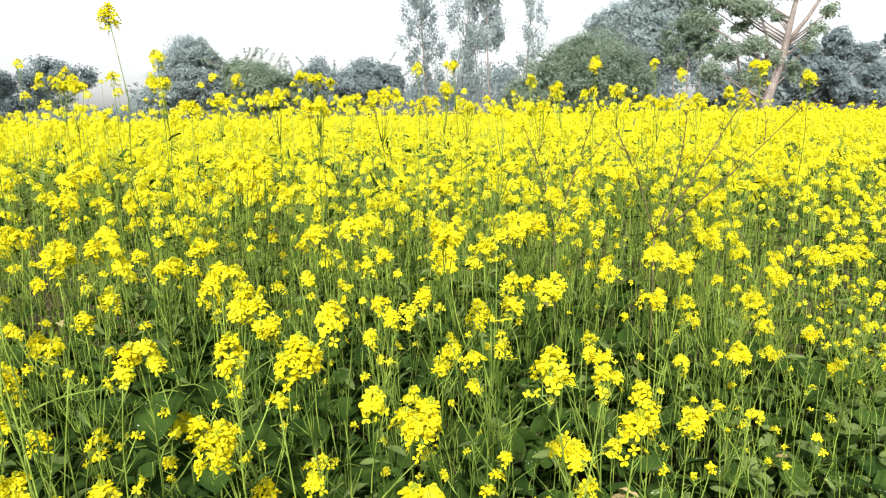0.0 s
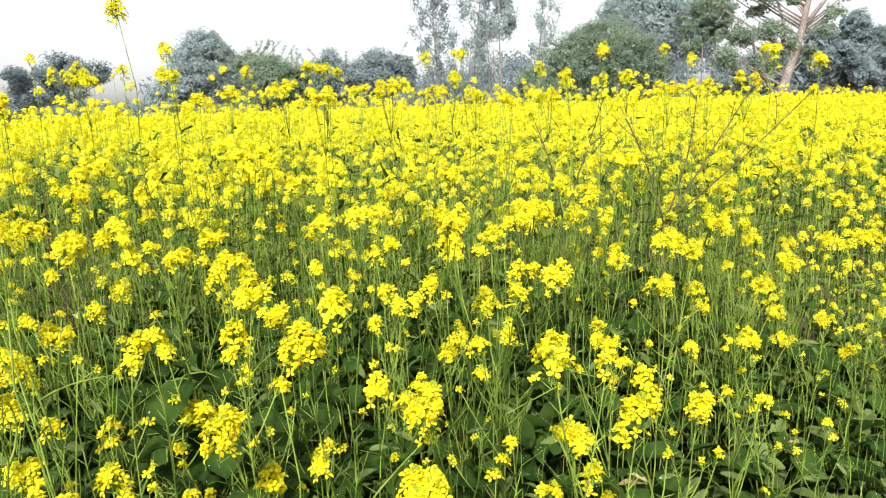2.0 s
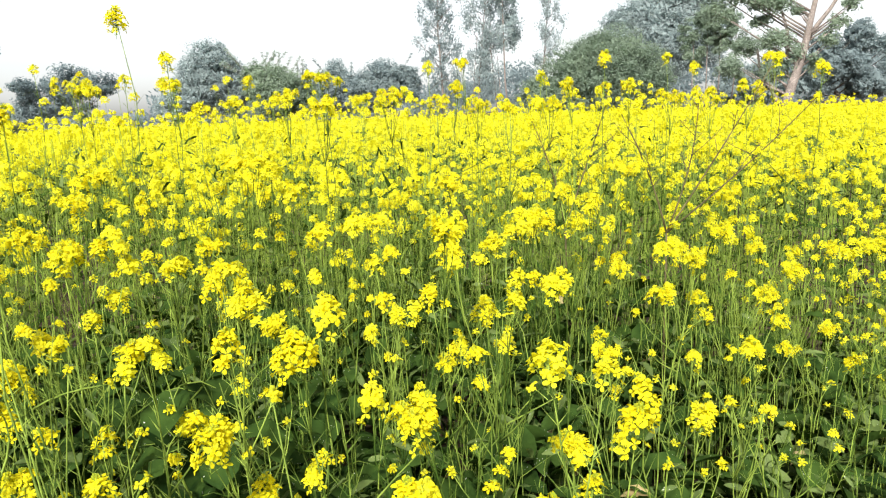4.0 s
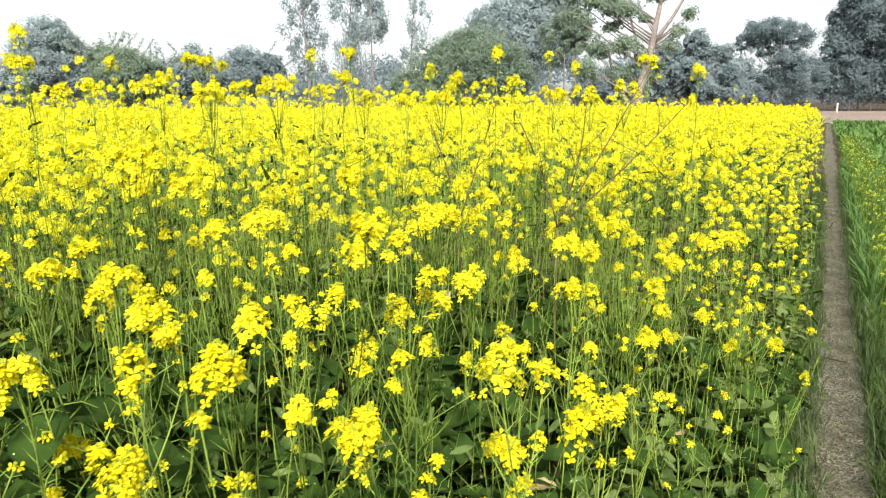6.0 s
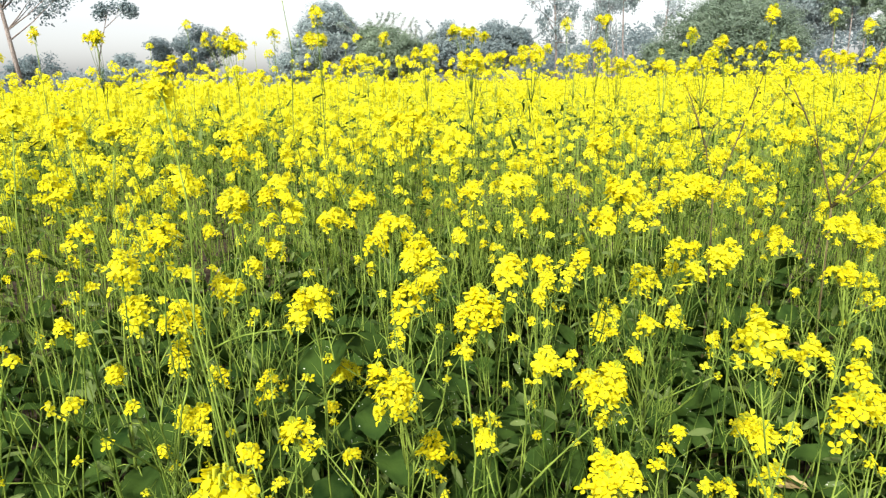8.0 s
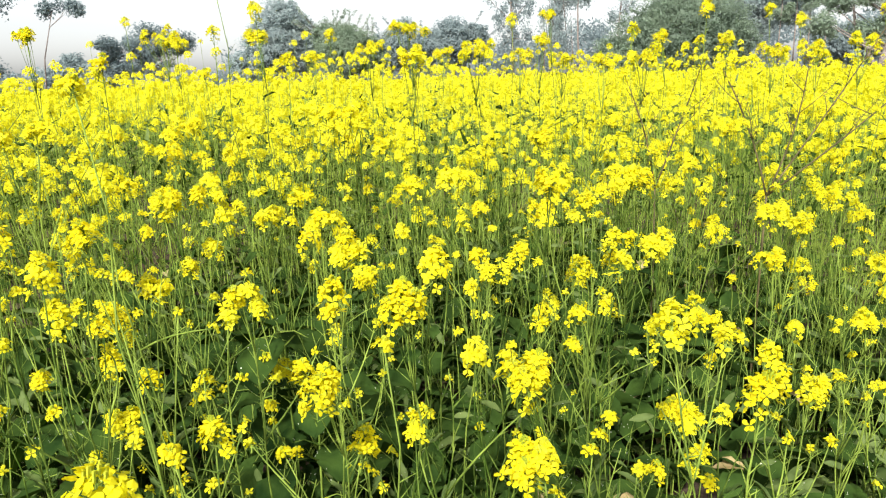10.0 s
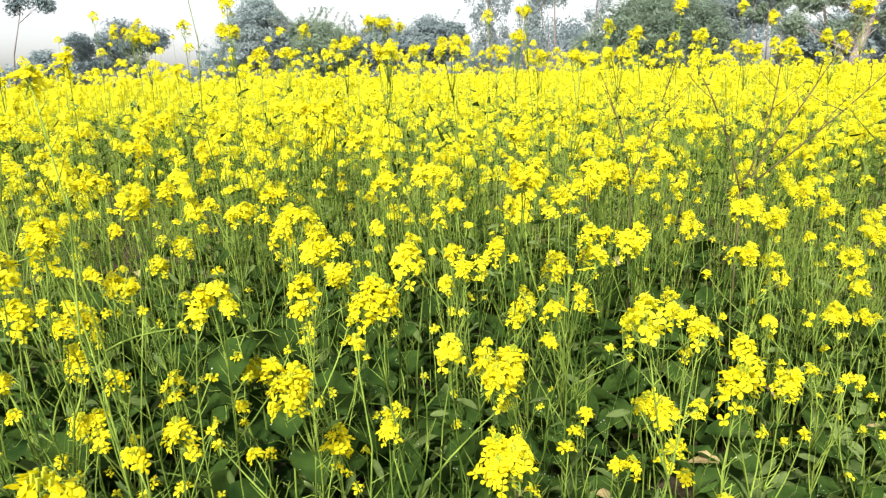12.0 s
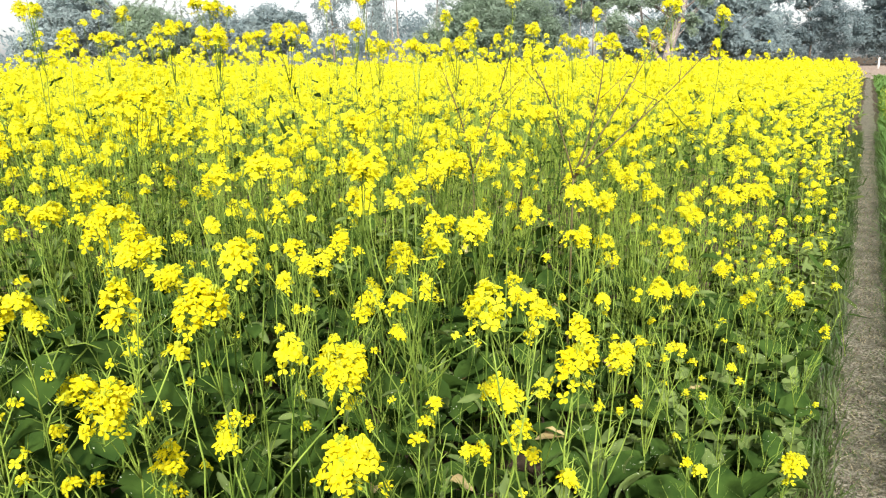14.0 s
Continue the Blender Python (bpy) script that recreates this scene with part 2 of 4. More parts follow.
# ---- mustard: flower heads, leaves, plants ----
def petal_flower(s, centre, out, size, rng, simple=False):
    """One four-petalled flower facing the way out."""
    out = out.normalized()
    a = out.cross(Vector((0.2, 0.3, 0.93))).normalized()
    b = out.cross(a)
    spin = rng.uniform(0, 1.57)
    for k in range(4):
        ang = spin + k * 1.5708 + rng.uniform(-0.2, 0.2)
        d = a * math.cos(ang) + b * math.sin(ang)
        side = out.cross(d)
        lift = rng.uniform(-0.1, 0.6)
        L, w = size * rng.uniform(0.95, 1.25), size * rng.uniform(0.36, 0.46)
        p0 = centre + d * L * 0.12
        m1 = centre + d * L * 0.6 + out * L * (lift * 0.7)
        t1 = centre + d * L * 1.0 + out * L * (lift * 0.55 + rng.uniform(-0.1, 0.1))
        if simple:
            s.add([p0, m1 - side * w * 0.95, t1, m1 + side * w * 0.95], [(0, 1, 2, 3)], 0)
            continue
        s.add([p0 + side * w * 0.15, p0 - side * w * 0.15, m1 - side * w * 0.95, t1 - side * w * 0.6, t1 + d * L * 0.05, t1 + side * w * 0.6, m1 + side * w * 0.95],
              [(0, 1, 2, 6), (6, 2, 3, 4), (6, 4, 5)], 0)
    s.prong(centre - out * size * 0.1, centre + out * size * 0.45, size * 0.14, 1)


def flower_head(count, radius, length, seed, simple=False):
    """A mustard head: a loose dome of open flowers on thin stalks round a knot of buds, a few flowers hanging lower."""
    rng = random.Random(seed)
    s = Shape()
    s.tube([(0, 0, -length * 1.1), (rng.uniform(-1, 1) * radius * 0.1, 0, -length * 0.2), (0, 0, length * 0.4)], 0.0013, 0.0009, 4, 2)
    bald, squash = rng.uniform(0, 6.28), rng.uniform(0.72, 1.0)
    for i in range(count):
        ang = i * 2.39996 + rng.uniform(-0.6, 0.6)
        share = math.sqrt((i + 0.6) / count)
        if math.cos(ang - bald) > 0.6 and share > 0.5 and rng.random() < 0.55:
            continue
        rad = radius * share * rng.uniform(0.78, 1.1)
        z = length * (0.42 - 0.75 * share * share) + rng.uniform(-0.2, 0.2) * length
        if rng.random() < 0.2:
            z -= length * rng.uniform(0.3, 1.0)
        c = Vector((math.cos(ang) * rad, math.sin(ang) * rad * squash, z))
        s.prong(Vector((0, 0, z - rad * 0.7)), c, 0.0008, 2)
        face = Vector((math.cos(ang) * share, math.sin(ang) * share, 0.75)) + Vector((rng.uniform(-1, 1), rng.uniform(-1, 1), rng.uniform(-0.6, 0.6))) * 0.55
        petal_flower(s, c, face, 0.0086 * rng.uniform(0.75, 1.15) * (1.08 if simple else 1.0), rng, simple)
    for i in range(11):
        ang, rad = i * 2.4, radius * 0.3 * math.sqrt((i + 0.5) / 11)
        c = Vector((math.cos(ang) * rad, math.sin(ang) * rad, length * (0.62 - 0.18 * i / 11)))
        s.tube([c - Vector((0, 0, 0.004)), c, c + Vector((0, 0, 0.0034))], 0.0009, 0.0013, 4, 1)
    return s.mesh("flower_head", [PETAL, BUD, STEM], False)


# small, middling and full heads; plainer petals for the deeper rows
HEADS = {1: [flower_head(10 + k, 0.011, 0.012, 10 + k) for k in range(5)],
         2: [flower_head(24 + 2 * k, 0.019, 0.020 + 0.002 * k, 30 + k) for k in range(7)],
         3: [flower_head(38 + 3 * k, 0.025, 0.027 + 0.003 * k, 50 + k) for k in range(7)]}
HEADS_DEEP = {1: [flower_head(10 + k, 0.011, 0.012, 110 + k, True) for k in range(5)],
              2: [flower_head(22 + 2 * k, 0.019, 0.020 + 0.002 * k, 130 + k, True) for k in range(6)],
              3: [flower_head(34 + 2 * k, 0.025, 0.027 + 0.003 * k, 150 + k, True) for k in range(6)]}
HEAD_WIDTH = {1: 3.3, 2: 5.0, 3: 6.3}


def leaf_mesh(length, width, lobes, droop, fold, seed, mat):
    """A leaf along +x: wavy toothed rim, raised sides, drooping tip, thick stalk."""
    rng = random.Random(seed)
    s = Shape()
    n = 9
    pts = []
    for i in range(n + 1):
        t = i / n
        body = math.sin(math.pi * min(1, 0.05 + t * 0.95) ** 1.35) ** 0.7
        w = width * 0.5 * body * (1 + lobes * math.sin(t * 17 + seed)) + 0.0015
        x, z = length * (0.18 + 0.82 * t), -droop * length * t * t + 0.12 * length * t
        for j in (-1, -0.5, 0, 0.5, 1):
            ripple = 0.06 * width * math.sin(t * 13 + j * 3 + seed) * abs(j)
            pts.append((x + abs(j) * rng.uniform(-0.01, 0.01), w * j * (1 + rng.uniform(-0.08, 0.08)), z + fold * w * abs(j) + ripple))
    faces = [(i * 5 + j, (i + 1) * 5 + j, (i + 1) * 5 + j + 1, i * 5 + j + 1) for i in range(n) for j in range(4)]
    s.add(pts, faces, 0)
    s.tube([(0, 0, 0), (length * 0.2, 0, 0.01), (length * 0.5, 0, -droop * length * 0.16 + 0.04 * length)], 0.0024, 0.001, 4, 1)
    return s.mesh("leaf", [mat, STEM])


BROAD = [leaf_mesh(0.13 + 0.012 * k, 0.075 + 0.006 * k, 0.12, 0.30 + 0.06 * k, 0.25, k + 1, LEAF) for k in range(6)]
BROAD += [leaf_mesh(0.10 + 0.008 * k, 0.066, 0.2, 0.28, 0.3, 20 + k, LEAF_PALE) for k in range(4)]
NARROW = [leaf_mesh(0.055 + 0.008 * k, 0.013 + 0.002 * k, 0.05, 0.1 + 0.08 * k, 0.3, 40 + k, LEAF_PALE) for k in range(4)]
DEAD = [leaf_mesh(0.10, 0.045, 0.2, 0.7, 0.6, 60 + k, WILTED) for k in range(2)]
TIPS = [flower_head(3, 0.008, 0.012, 90 + k) for k in range(3)]


def bend(a, b, sag, rng, n=5):
    """Points of a gently curved stalk from a to b."""
    side = Vector((rng.uniform(-1, 1), rng.uniform(-1, 1), 0)) * sag
    return [a.lerp(b, i / n) + side * math.sin(math.pi * i / n) for i in range(n + 1)]


def pods(s, pts, rng, count, size):
    """Thin seed pods standing off a stalk."""
    for _ in range(count):
        k = rng.uniform(0.35, 0.95) * (len(pts) - 1)
        i = min(int(k), len(pts) - 2)
        p = pts[i].lerp(pts[i + 1], k - i)
        ang = rng.uniform(0, 6.28)
        d = Vector((math.cos(ang), math.sin(ang), rng.uniform(0.7, 1.6))).normalized()
        s.prong(p, p + d * size * rng.uniform(0.8, 1.2), 0.0011, 0)


def mustard_plant(top, width, seed, side_heads=3, leaves=6, rise=(0.55, 0.98), label="green mustard plant with yellow flower heads and broad lower leaves"):
    """One plant whose leading flowers, width centimetres across, are centred at top."""
    rng = random.Random(seed)
    top = Vector(top)
    v = top.dot(RIGHT)
    lean = 0.04 if top.z > 1.42 else 0.10 + 0.10 * rng.random()
    root = Vector((top.x + rng.uniform(-1, 1) * lean * top.z, top.y + rng.uniform(-0.2, 1) * lean * top.z, 0))
    if root.dot(RIGHT) > -0.14:
        root += RIGHT * (-0.14 - root.dot(RIGHT))
    base = new("mustard_plant")
    base.location = root
    base.empty_display_size = 0.05
    tagged(base, label, "mustard plant", "mustard crop beside the path")
    up = top - root
    s = Shape()
    n = 8
    wob = [Vector((rng.uniform(-1, 1), rng.uniform(-1, 1), 0)) * 0.012 for _ in range(n + 1)]
    wob[0] = wob[n] = Vector((0, 0, 0))
    curve = [Vector((up.x * (i / n) ** 1.5, up.y * (i / n) ** 1.5, up.z * i / n)) + wob[i] for i in range(n + 1)]
    s.tube(curve, 0.0022 if top.z > 1.42 else 0.0025 * (0.6 + 0.5 * top.z), 0.001, 5)
    size = 1 if width < 4 else 2 if width < 5.8 else 3
    scale = min(1.15, max(0.75, width / HEAD_WIDTH[size]))
    tops = [(up, size, scale)]
    if width > (8.5 if top.z > 1.42 else 6.8):
        reach, turn0 = (width - 4.2) / 200, rng.uniform(-0.5, 0.5)
        heads = min(8, 3 + int((width - 6.8) / 1.3))
        tops = []
        for k in range(heads):
            a = turn0 + k * 6.2832 / heads + rng.uniform(-0.4, 0.4)
            r = reach * rng.uniform(0.7, 1.15) * (0.3 if k == 0 and heads > 3 else 1)
            tops.append((up + Vector((math.cos(a) * r * 1.2, math.sin(a) * r * 0.7, math.sin(a) * r * 0.3 + rng.uniform(-0.3, 0.3) * reach)), rng.choice((2, 2, 3)), rng.uniform(0.8, 1.0)))
            s.tube(bend(curve[7], tops[-1][0], 0.008, rng, 4), 0.001, 0.0007, 4)
    for k in range(side_heads):
        t = rng.uniform(0.42, 0.8)
        i = min(int(t * n), n - 1)
        start = curve[i].lerp(curve[i + 1], t * n - i)
        ang = rng.uniform(0, 6.28)
        reach = rng.uniform(0.05, 0.15) * (0.5 + 0.5 * top.z)
        end = start + Vector((math.cos(ang) * reach, math.sin(ang) * reach, rng.uniform(*rise) * (up.z - start.z)))
        if (root + end).dot(RIGHT) > -0.05:
            end -= RIGHT * 0.1
        pts = bend(start, end, 0.02, rng, 4)
        s.tube(pts, 0.0021, 0.0011, 4)
        pods(s, pts, rng, rng.randint(3, 7), 0.035)
        tops.append((end, rng.choice((0, 1, 1, 2)) if size > 1 and rise[1] > 0.7 else rng.choice((0, 0, 1)), rng.uniform(0.8, 1.05)))
    for k in range(1 if top.z > 1.42 else 3):
        t = rng.uniform(0.3, 0.7)
        i = min(int(t * n), n - 1)
        start = curve[i].lerp(curve[i + 1], 0.5)
        ang = rng.uniform(0, 6.28)
        end = start + Vector((math.cos(ang), math.sin(ang), 0)) * rng.uniform(0.04, 0.10) + Vector((0, 0, rng.uniform(0.10, 0.28)))
        pts = bend(start, end, 0.015, rng, 4)
        s.tube(pts, 0.0016, 0.0008, 4)
        pods(s, pts, rng, rng.randint(4, 8), 0.03)
    pods(s, curve[4:], rng, 10, 0.04)
    child("stem", s.mesh("stem", [STEM]), base)
    for p, size_class, grown in tops:
        kind = (HEADS_DEEP if top.xy.length > 2.1 else HEADS)[size_class] if size_class else TIPS
        m = Matrix.Translation(p) @ pose(0, 0, 0, rng.uniform(-20, 20), rng.uniform(-20, 20), rng.uniform(0, 360))
        child("flower_head", rng.choice(kind), base, m @ Matrix.Scale(grown, 4))
    for k in range(leaves):
        low = k < leaves * 0.6
        t = rng.uniform(0.08, 0.42) if low else rng.uniform(0.38, 0.75)
        i = min(int(t * n), n - 1)
        p = curve[i].lerp(curve[i + 1], 0.5)
        me = rng.choice(BROAD[6:] if v > -0.6 and rng.random() < 0.45 else BROAD) if low else rng.choice(NARROW)
        if low and rng.random() < 0.06:
            me = rng.choice(DEAD)
        m = Matrix.Translation(p) @ pose(0, 0, 0, rng.uniform(-15, 15), rng.uniform(-45, 10) if low else rng.uniform(-70, -25), rng.uniform(0, 360))
        child("leaf", me, base, m @ Matrix.Scale(rng.uniform(0.5, 0.95) if low else rng.uniform(0.5, 0.9), 4))
    return base


# flowers that stand out in the stand beside the path: place and width in centimetres
HEADS_LOW_A = [
    (-0.029, 0.710, 1.000, 8.3), (-0.206, 0.760, 1.114, 3.0), (-0.394, 0.695, 1.029, 4.3), (-0.035, 0.850, 1.042, 8.3),
    (-0.470, 0.724, 0.979, 4.3), (0.138, 0.854, 1.113, 6.4), (-0.306, 0.822, 1.036, 8.6), (-0.206, 0.864, 1.130, 7.3),
    (0.262, 0.864, 1.018, 6.7), (-0.200, 0.904, 0.922, 4.9), (-0.165, 0.933, 1.163, 5.8), (-0.306, 0.899, 1.129, 5.9),
    (0.282, 0.910, 1.045, 5.1), (-0.283, 0.922, 0.884, 6.0), (0.237, 0.953, 1.057, 4.9), (-0.118, 0.978, 1.017, 5.4),
    (-0.787, 0.670, 1.105, 6.3), (0.167, 1.040, 0.787, 4.3), (-0.819, 0.670, 0.976, 5.1), (-0.315, 1.021, 1.156, 7.4),
    (-0.624, 0.870, 1.417, 4.6), (0.207, 1.055, 0.884, 8.2), (0.242, 1.063, 0.802, 5.6), (0.073, 1.100, 0.782, 3.6),
]
HEADS_LOW_B = [
    (-0.505, 0.985, 1.059, 3.9), (-0.133, 1.116, 1.070, 4.0), (-0.648, 0.939, 1.290, 5.2), (-0.680, 0.921, 1.205, 6.5),
    (0.049, 1.165, 1.007, 5.2), (0.121, 1.184, 1.098, 5.2), (-0.759, 0.920, 1.156, 6.3), (-0.524, 1.074, 1.066, 7.3),
    (-0.395, 1.145, 1.179, 7.8), (0.004, 1.212, 1.235, 7.2), (-0.768, 0.946, 1.076, 5.7), (-0.650, 1.034, 1.094, 7.1),
    (-0.720, 0.993, 0.872, 7.8), (-0.925, 0.820, 1.188, 5.1), (-0.701, 1.056, 0.916, 5.3), (-0.850, 0.957, 1.198, 5.3),
    (0.110, 1.287, 0.982, 5.2), (-0.899, 0.934, 0.906, 4.7), (-0.411, 1.231, 0.939, 4.1), (-0.442, 1.234, 1.128, 5.6),
    (-0.860, 1.000, 0.936, 4.3), (-0.551, 1.200, 1.000, 5.3), (-0.653, 1.161, 0.860, 5.7), (0.347, 1.310, 0.753, 4.3),
]
HEADS_LOW_C = [
    (-0.143, 1.377, 1.057, 4.8), (-0.959, 1.008, 1.014, 4.4), (-0.548, 1.306, 0.827, 7.1), (-0.991, 1.014, 1.378, 6.3),
    (-0.832, 1.148, 0.911, 5.8), (-0.383, 1.379, 1.009, 6.9), (-0.831, 1.174, 0.984, 10.5), (0.074, 1.450, 1.006, 6.4),
    (0.527, 1.356, 0.791, 7.4), (-0.670, 1.303, 1.210, 8.1), (-1.010, 1.099, 1.237, 6.8), (-0.211, 1.504, 1.201, 7.7),
    (0.898, 1.256, 0.555, 6.5), (0.238, 1.532, 1.042, 8.1), (-0.134, 1.565, 0.964, 5.5), (-0.607, 1.450, 1.128, 8.8),
    (-0.798, 1.365, 1.180, 9.1), (-0.778, 1.381, 1.028, 6.2), (-1.002, 1.279, 1.336, 7.4), (-0.764, 1.468, 1.049, 6.7),
    (-0.324, 1.624, 1.164, 7.1), (0.738, 1.495, 0.729, 3.7), (-0.575, 1.567, 1.145, 7.8), (-0.466, 1.611, 1.325, 12.7),
]
HEADS_LOW_D = [
    (-0.001, 1.697, 0.826, 5.3), (0.524, 1.625, 0.987, 8.8), (0.002, 1.715, 1.084, 8.8), (-0.160, 1.727, 1.086, 6.0),
    (-1.163, 1.332, 1.345, 8.1), (-0.996, 1.473, 0.976, 5.7), (0.230, 1.809, 1.155, 12.4), (0.106, 1.829, 1.082, 7.1),
    (-0.380, 1.796, 1.012, 5.5), (-0.476, 1.796, 1.305, 9.3), (-0.426, 1.813, 1.246, 7.8), (-0.922, 1.632, 1.256, 9.2),
    (0.793, 1.731, 0.803, 8.4), (0.412, 1.859, 0.800, 5.9), (1.003, 1.700, 0.561, 3.0), (-1.277, 1.507, 1.302, 9.2),
    (-0.223, 1.985, 1.130, 7.6), (-0.013, 2.011, 1.239, 7.5), (0.200, 2.007, 1.088, 10.3), (0.703, 1.924, 0.703, 6.4),
    (0.643, 1.962, 1.023, 10.4), (-0.985, 1.845, 1.294, 12.0), (0.891, 1.909, 0.894, 7.3), (-0.587, 2.060, 1.230, 14.1),
]
HEADS_LOW_E = [
    (0.743, 2.032, 0.977, 9.3), (1.137, 1.861, 0.698, 6.8), (0.510, 2.148, 0.942, 11.4), (0.511, 2.211, 1.062, 6.8),
    (1.450, 1.915, 0.554, 4.6), (-0.183, 2.428, 1.146, 9.3), (-1.023, 2.250, 1.179, 12.2), (0.226, 2.487, 1.237, 12.6),
    (0.638, 2.439, 1.222, 12.7), (1.114, 2.273, 0.692, 7.8), (1.526, 2.040, 0.190, 3.0), (0.942, 2.369, 1.004, 10.9),
    (1.474, 2.098, 0.597, 8.4), (-0.873, 2.418, 1.197, 12.7), (0.517, 2.518, 1.106, 9.8), (1.173, 2.294, 0.580, 8.0),
    (1.278, 2.244, 0.669, 7.9), (1.179, 2.316, 0.859, 8.8), (1.058, 2.703, 1.102, 17.2), (1.232, 2.729, 0.860, 9.0),
    (1.512, 2.706, 0.850, 9.1), (2.061, 2.660, 0.420, 5.1), (1.679, 2.919, 0.982, 11.3), (1.501, 3.034, 1.132, 14.1),
]
HEADS_LOW_F = [
    (1.220, 3.220, 1.225, 14.5), (1.580, 3.142, 0.742, 10.5), (1.869, 2.985, 0.796, 12.0), (2.582, 3.400, 0.470, 4.3),
]
# stems that rise clear of the rest
HEADS_TALL_A = [
    (-0.368, 2.016, 1.480, 10.1), (-1.140, 1.730, 1.472, 6.3), (-0.887, 1.880, 1.722, 7.0), (-0.769, 2.105, 1.474, 8.3),
    (-1.548, 1.740, 1.570, 4.3), (-0.429, 2.311, 1.571, 13.8), (0.206, 2.397, 1.453, 10.0), (-0.916, 2.244, 1.641, 7.9),
    (0.564, 2.552, 1.616, 7.0), (1.226, 2.325, 1.542, 7.1), (-0.990, 2.440, 1.568, 9.5), (-1.149, 2.423, 1.594, 6.1),
    (-0.239, 2.689, 1.513, 13.5), (0.385, 2.728, 1.462, 13.8), (-1.713, 2.214, 1.592, 10.0), (-0.663, 2.725, 1.525, 12.7),
    (0.018, 2.959, 1.548, 8.7), (0.501, 3.022, 1.546, 8.9), (0.391, 3.075, 1.582, 7.8), (-2.195, 2.212, 1.674, 12.4),
    (0.050, 3.116, 1.652, 9.1), (-1.554, 2.917, 1.586, 12.0), (-1.642, 2.940, 1.629, 19.5), (-0.118, 3.391, 1.661, 8.5),
]
HEADS_TALL_B = [
    (1.415, 3.086, 1.632, 10.8), (-0.962, 3.257, 1.617, 8.4), (1.108, 3.211, 1.604, 8.0), (0.833, 3.295, 1.540, 9.9),
    (0.725, 3.321, 1.537, 5.7), (-0.443, 3.370, 1.521, 11.3), (-0.083, 3.399, 1.501, 14.1), (1.340, 3.124, 1.499, 14.2),
    (1.170, 3.192, 1.479, 14.3), (1.022, 3.243, 1.475, 14.2), (0.120, 3.398, 1.473, 14.1), (-1.786, 2.930, 1.684, 5.5),
    (-1.075, 3.317, 1.525, 12.3), (1.038, 3.408, 1.666, 8.4),
]
LOW = HEADS_LOW_A + HEADS_LOW_B + HEADS_LOW_C + HEADS_LOW_D + HEADS_LOW_E + HEADS_LOW_F
NEAREST = [(-0.29, 0.36, 1.18, 6.4)]
TALL = HEADS_TALL_A + HEADS_TALL_B
serial = 100
for x, y, z, width in LOW + NEAREST:
    serial += 1
    if z < 0.62:
        mustard_plant((x, y, z), width, serial, side_heads=1, leaves=8, rise=(0.2, 0.7), label="short mustard plant with pale leaves leaning over the path")
    else:
        mustard_plant((x, y, z), width, serial, side_heads=2, leaves=9 if math.hypot(x, y) < 1.6 else 6, rise=(0.1, 0.6))
for x, y, z, width in TALL:
    serial += 1
    mustard_plant((x, y, z), width, serial, side_heads=1, leaves=2, rise=(0.2, 0.6), label="tall thin mustard stem with a yellow head standing above the crop")

NEAR = 3.4
# shady hollows in the stand where only broad low leaves grow
HOLLOWS = [(-0.47, 1.15), (-0.56, 1.36), (-1.16, 2.67), (-1.33, 2.14), (-0.41, 1.97), (-1.93, 3.00), (-1.63, 1.45), (-0.93, 1.02), (-1.08, 1.32)]


def in_hollow(x, y):
    return min(math.hypot(x - a, y - b) for a, b in HOLLOWS) < 0.17


fill = random.Random(77)
taken = [Vector((x, y)) for x, y, *_ in LOW + TALL]
count = 0
while count < 120:
    u, v = fill.uniform(-0.9, NEAR), -fill.uniform(0.2, NEAR)
    p = land(u, v)
    r = math.hypot(p.x, p.y)
    if r > NEAR or r < 0.62 or p.y < 0.30 or in_hollow(p.x, p.y) or min((Vector((p.x, p.y)) - q).length for q in taken) < 0.075:
        continue
    taken.append(Vector((p.x, p.y)))
    count += 1
    serial += 1
    h = edge_height(v) * fill.uniform(0.86, 1.22)
    if r > 1.7 and v < -1.0 and fill.random() < 0.38:
        h += fill.uniform(0.05, 0.34)
    close = r < 1.35
    if close:
        h = min(h, 0.45 + 0.35 * r) * fill.uniform(0.75, 1.0)
    small = close or v > -0.6
    mustard_plant((p.x, p.y, h), fill.uniform(2.8, 3.8) if small else fill.choice((4.5, 5.5, 6.2, 8.0)), serial, side_heads=fill.randint(1, 2) if close else 4, leaves=11 if close else 7)


def mustard_rosette(x, y, seed):
    """A young plant: broad dark leaves spreading from one short stalk."""
    rng = random.Random(seed)
    base = new("mustard_rosette")
    base.location = (x, y, 0)
    tagged(base, "low mustard plant with broad dark leaves and no flowers", "mustard plant", "young mustard plants")
    s = Shape()
    tall = rng.uniform(0.22, 0.34)
    curve = bend(Vector((0, 0, 0)), Vector((rng.uniform(-0.03, 0.03), rng.uniform(-0.03, 0.03), tall)), 0.01, rng, 4)
    s.tube(curve, 0.004, 0.002, 5)
    child("stem", s.mesh("stem", [STEM]), base)
    for k in range(10):
        t = 0.25 + 0.75 * k / 9
        p = curve[min(3, int(t * 4))].lerp(curve[min(4, int(t * 4) + 1)], t * 4 - int(t * 4))
        m = Matrix.Translation(p) @ pose(0, 0, 0, rng.uniform(-15, 15), rng.uniform(-35, 5), k * 137.5 + rng.uniform(-20, 20))
        child("leaf", BROAD[rng.randrange(6)], base, m @ Matrix.Scale(rng.uniform(0.8, 1.25), 4))


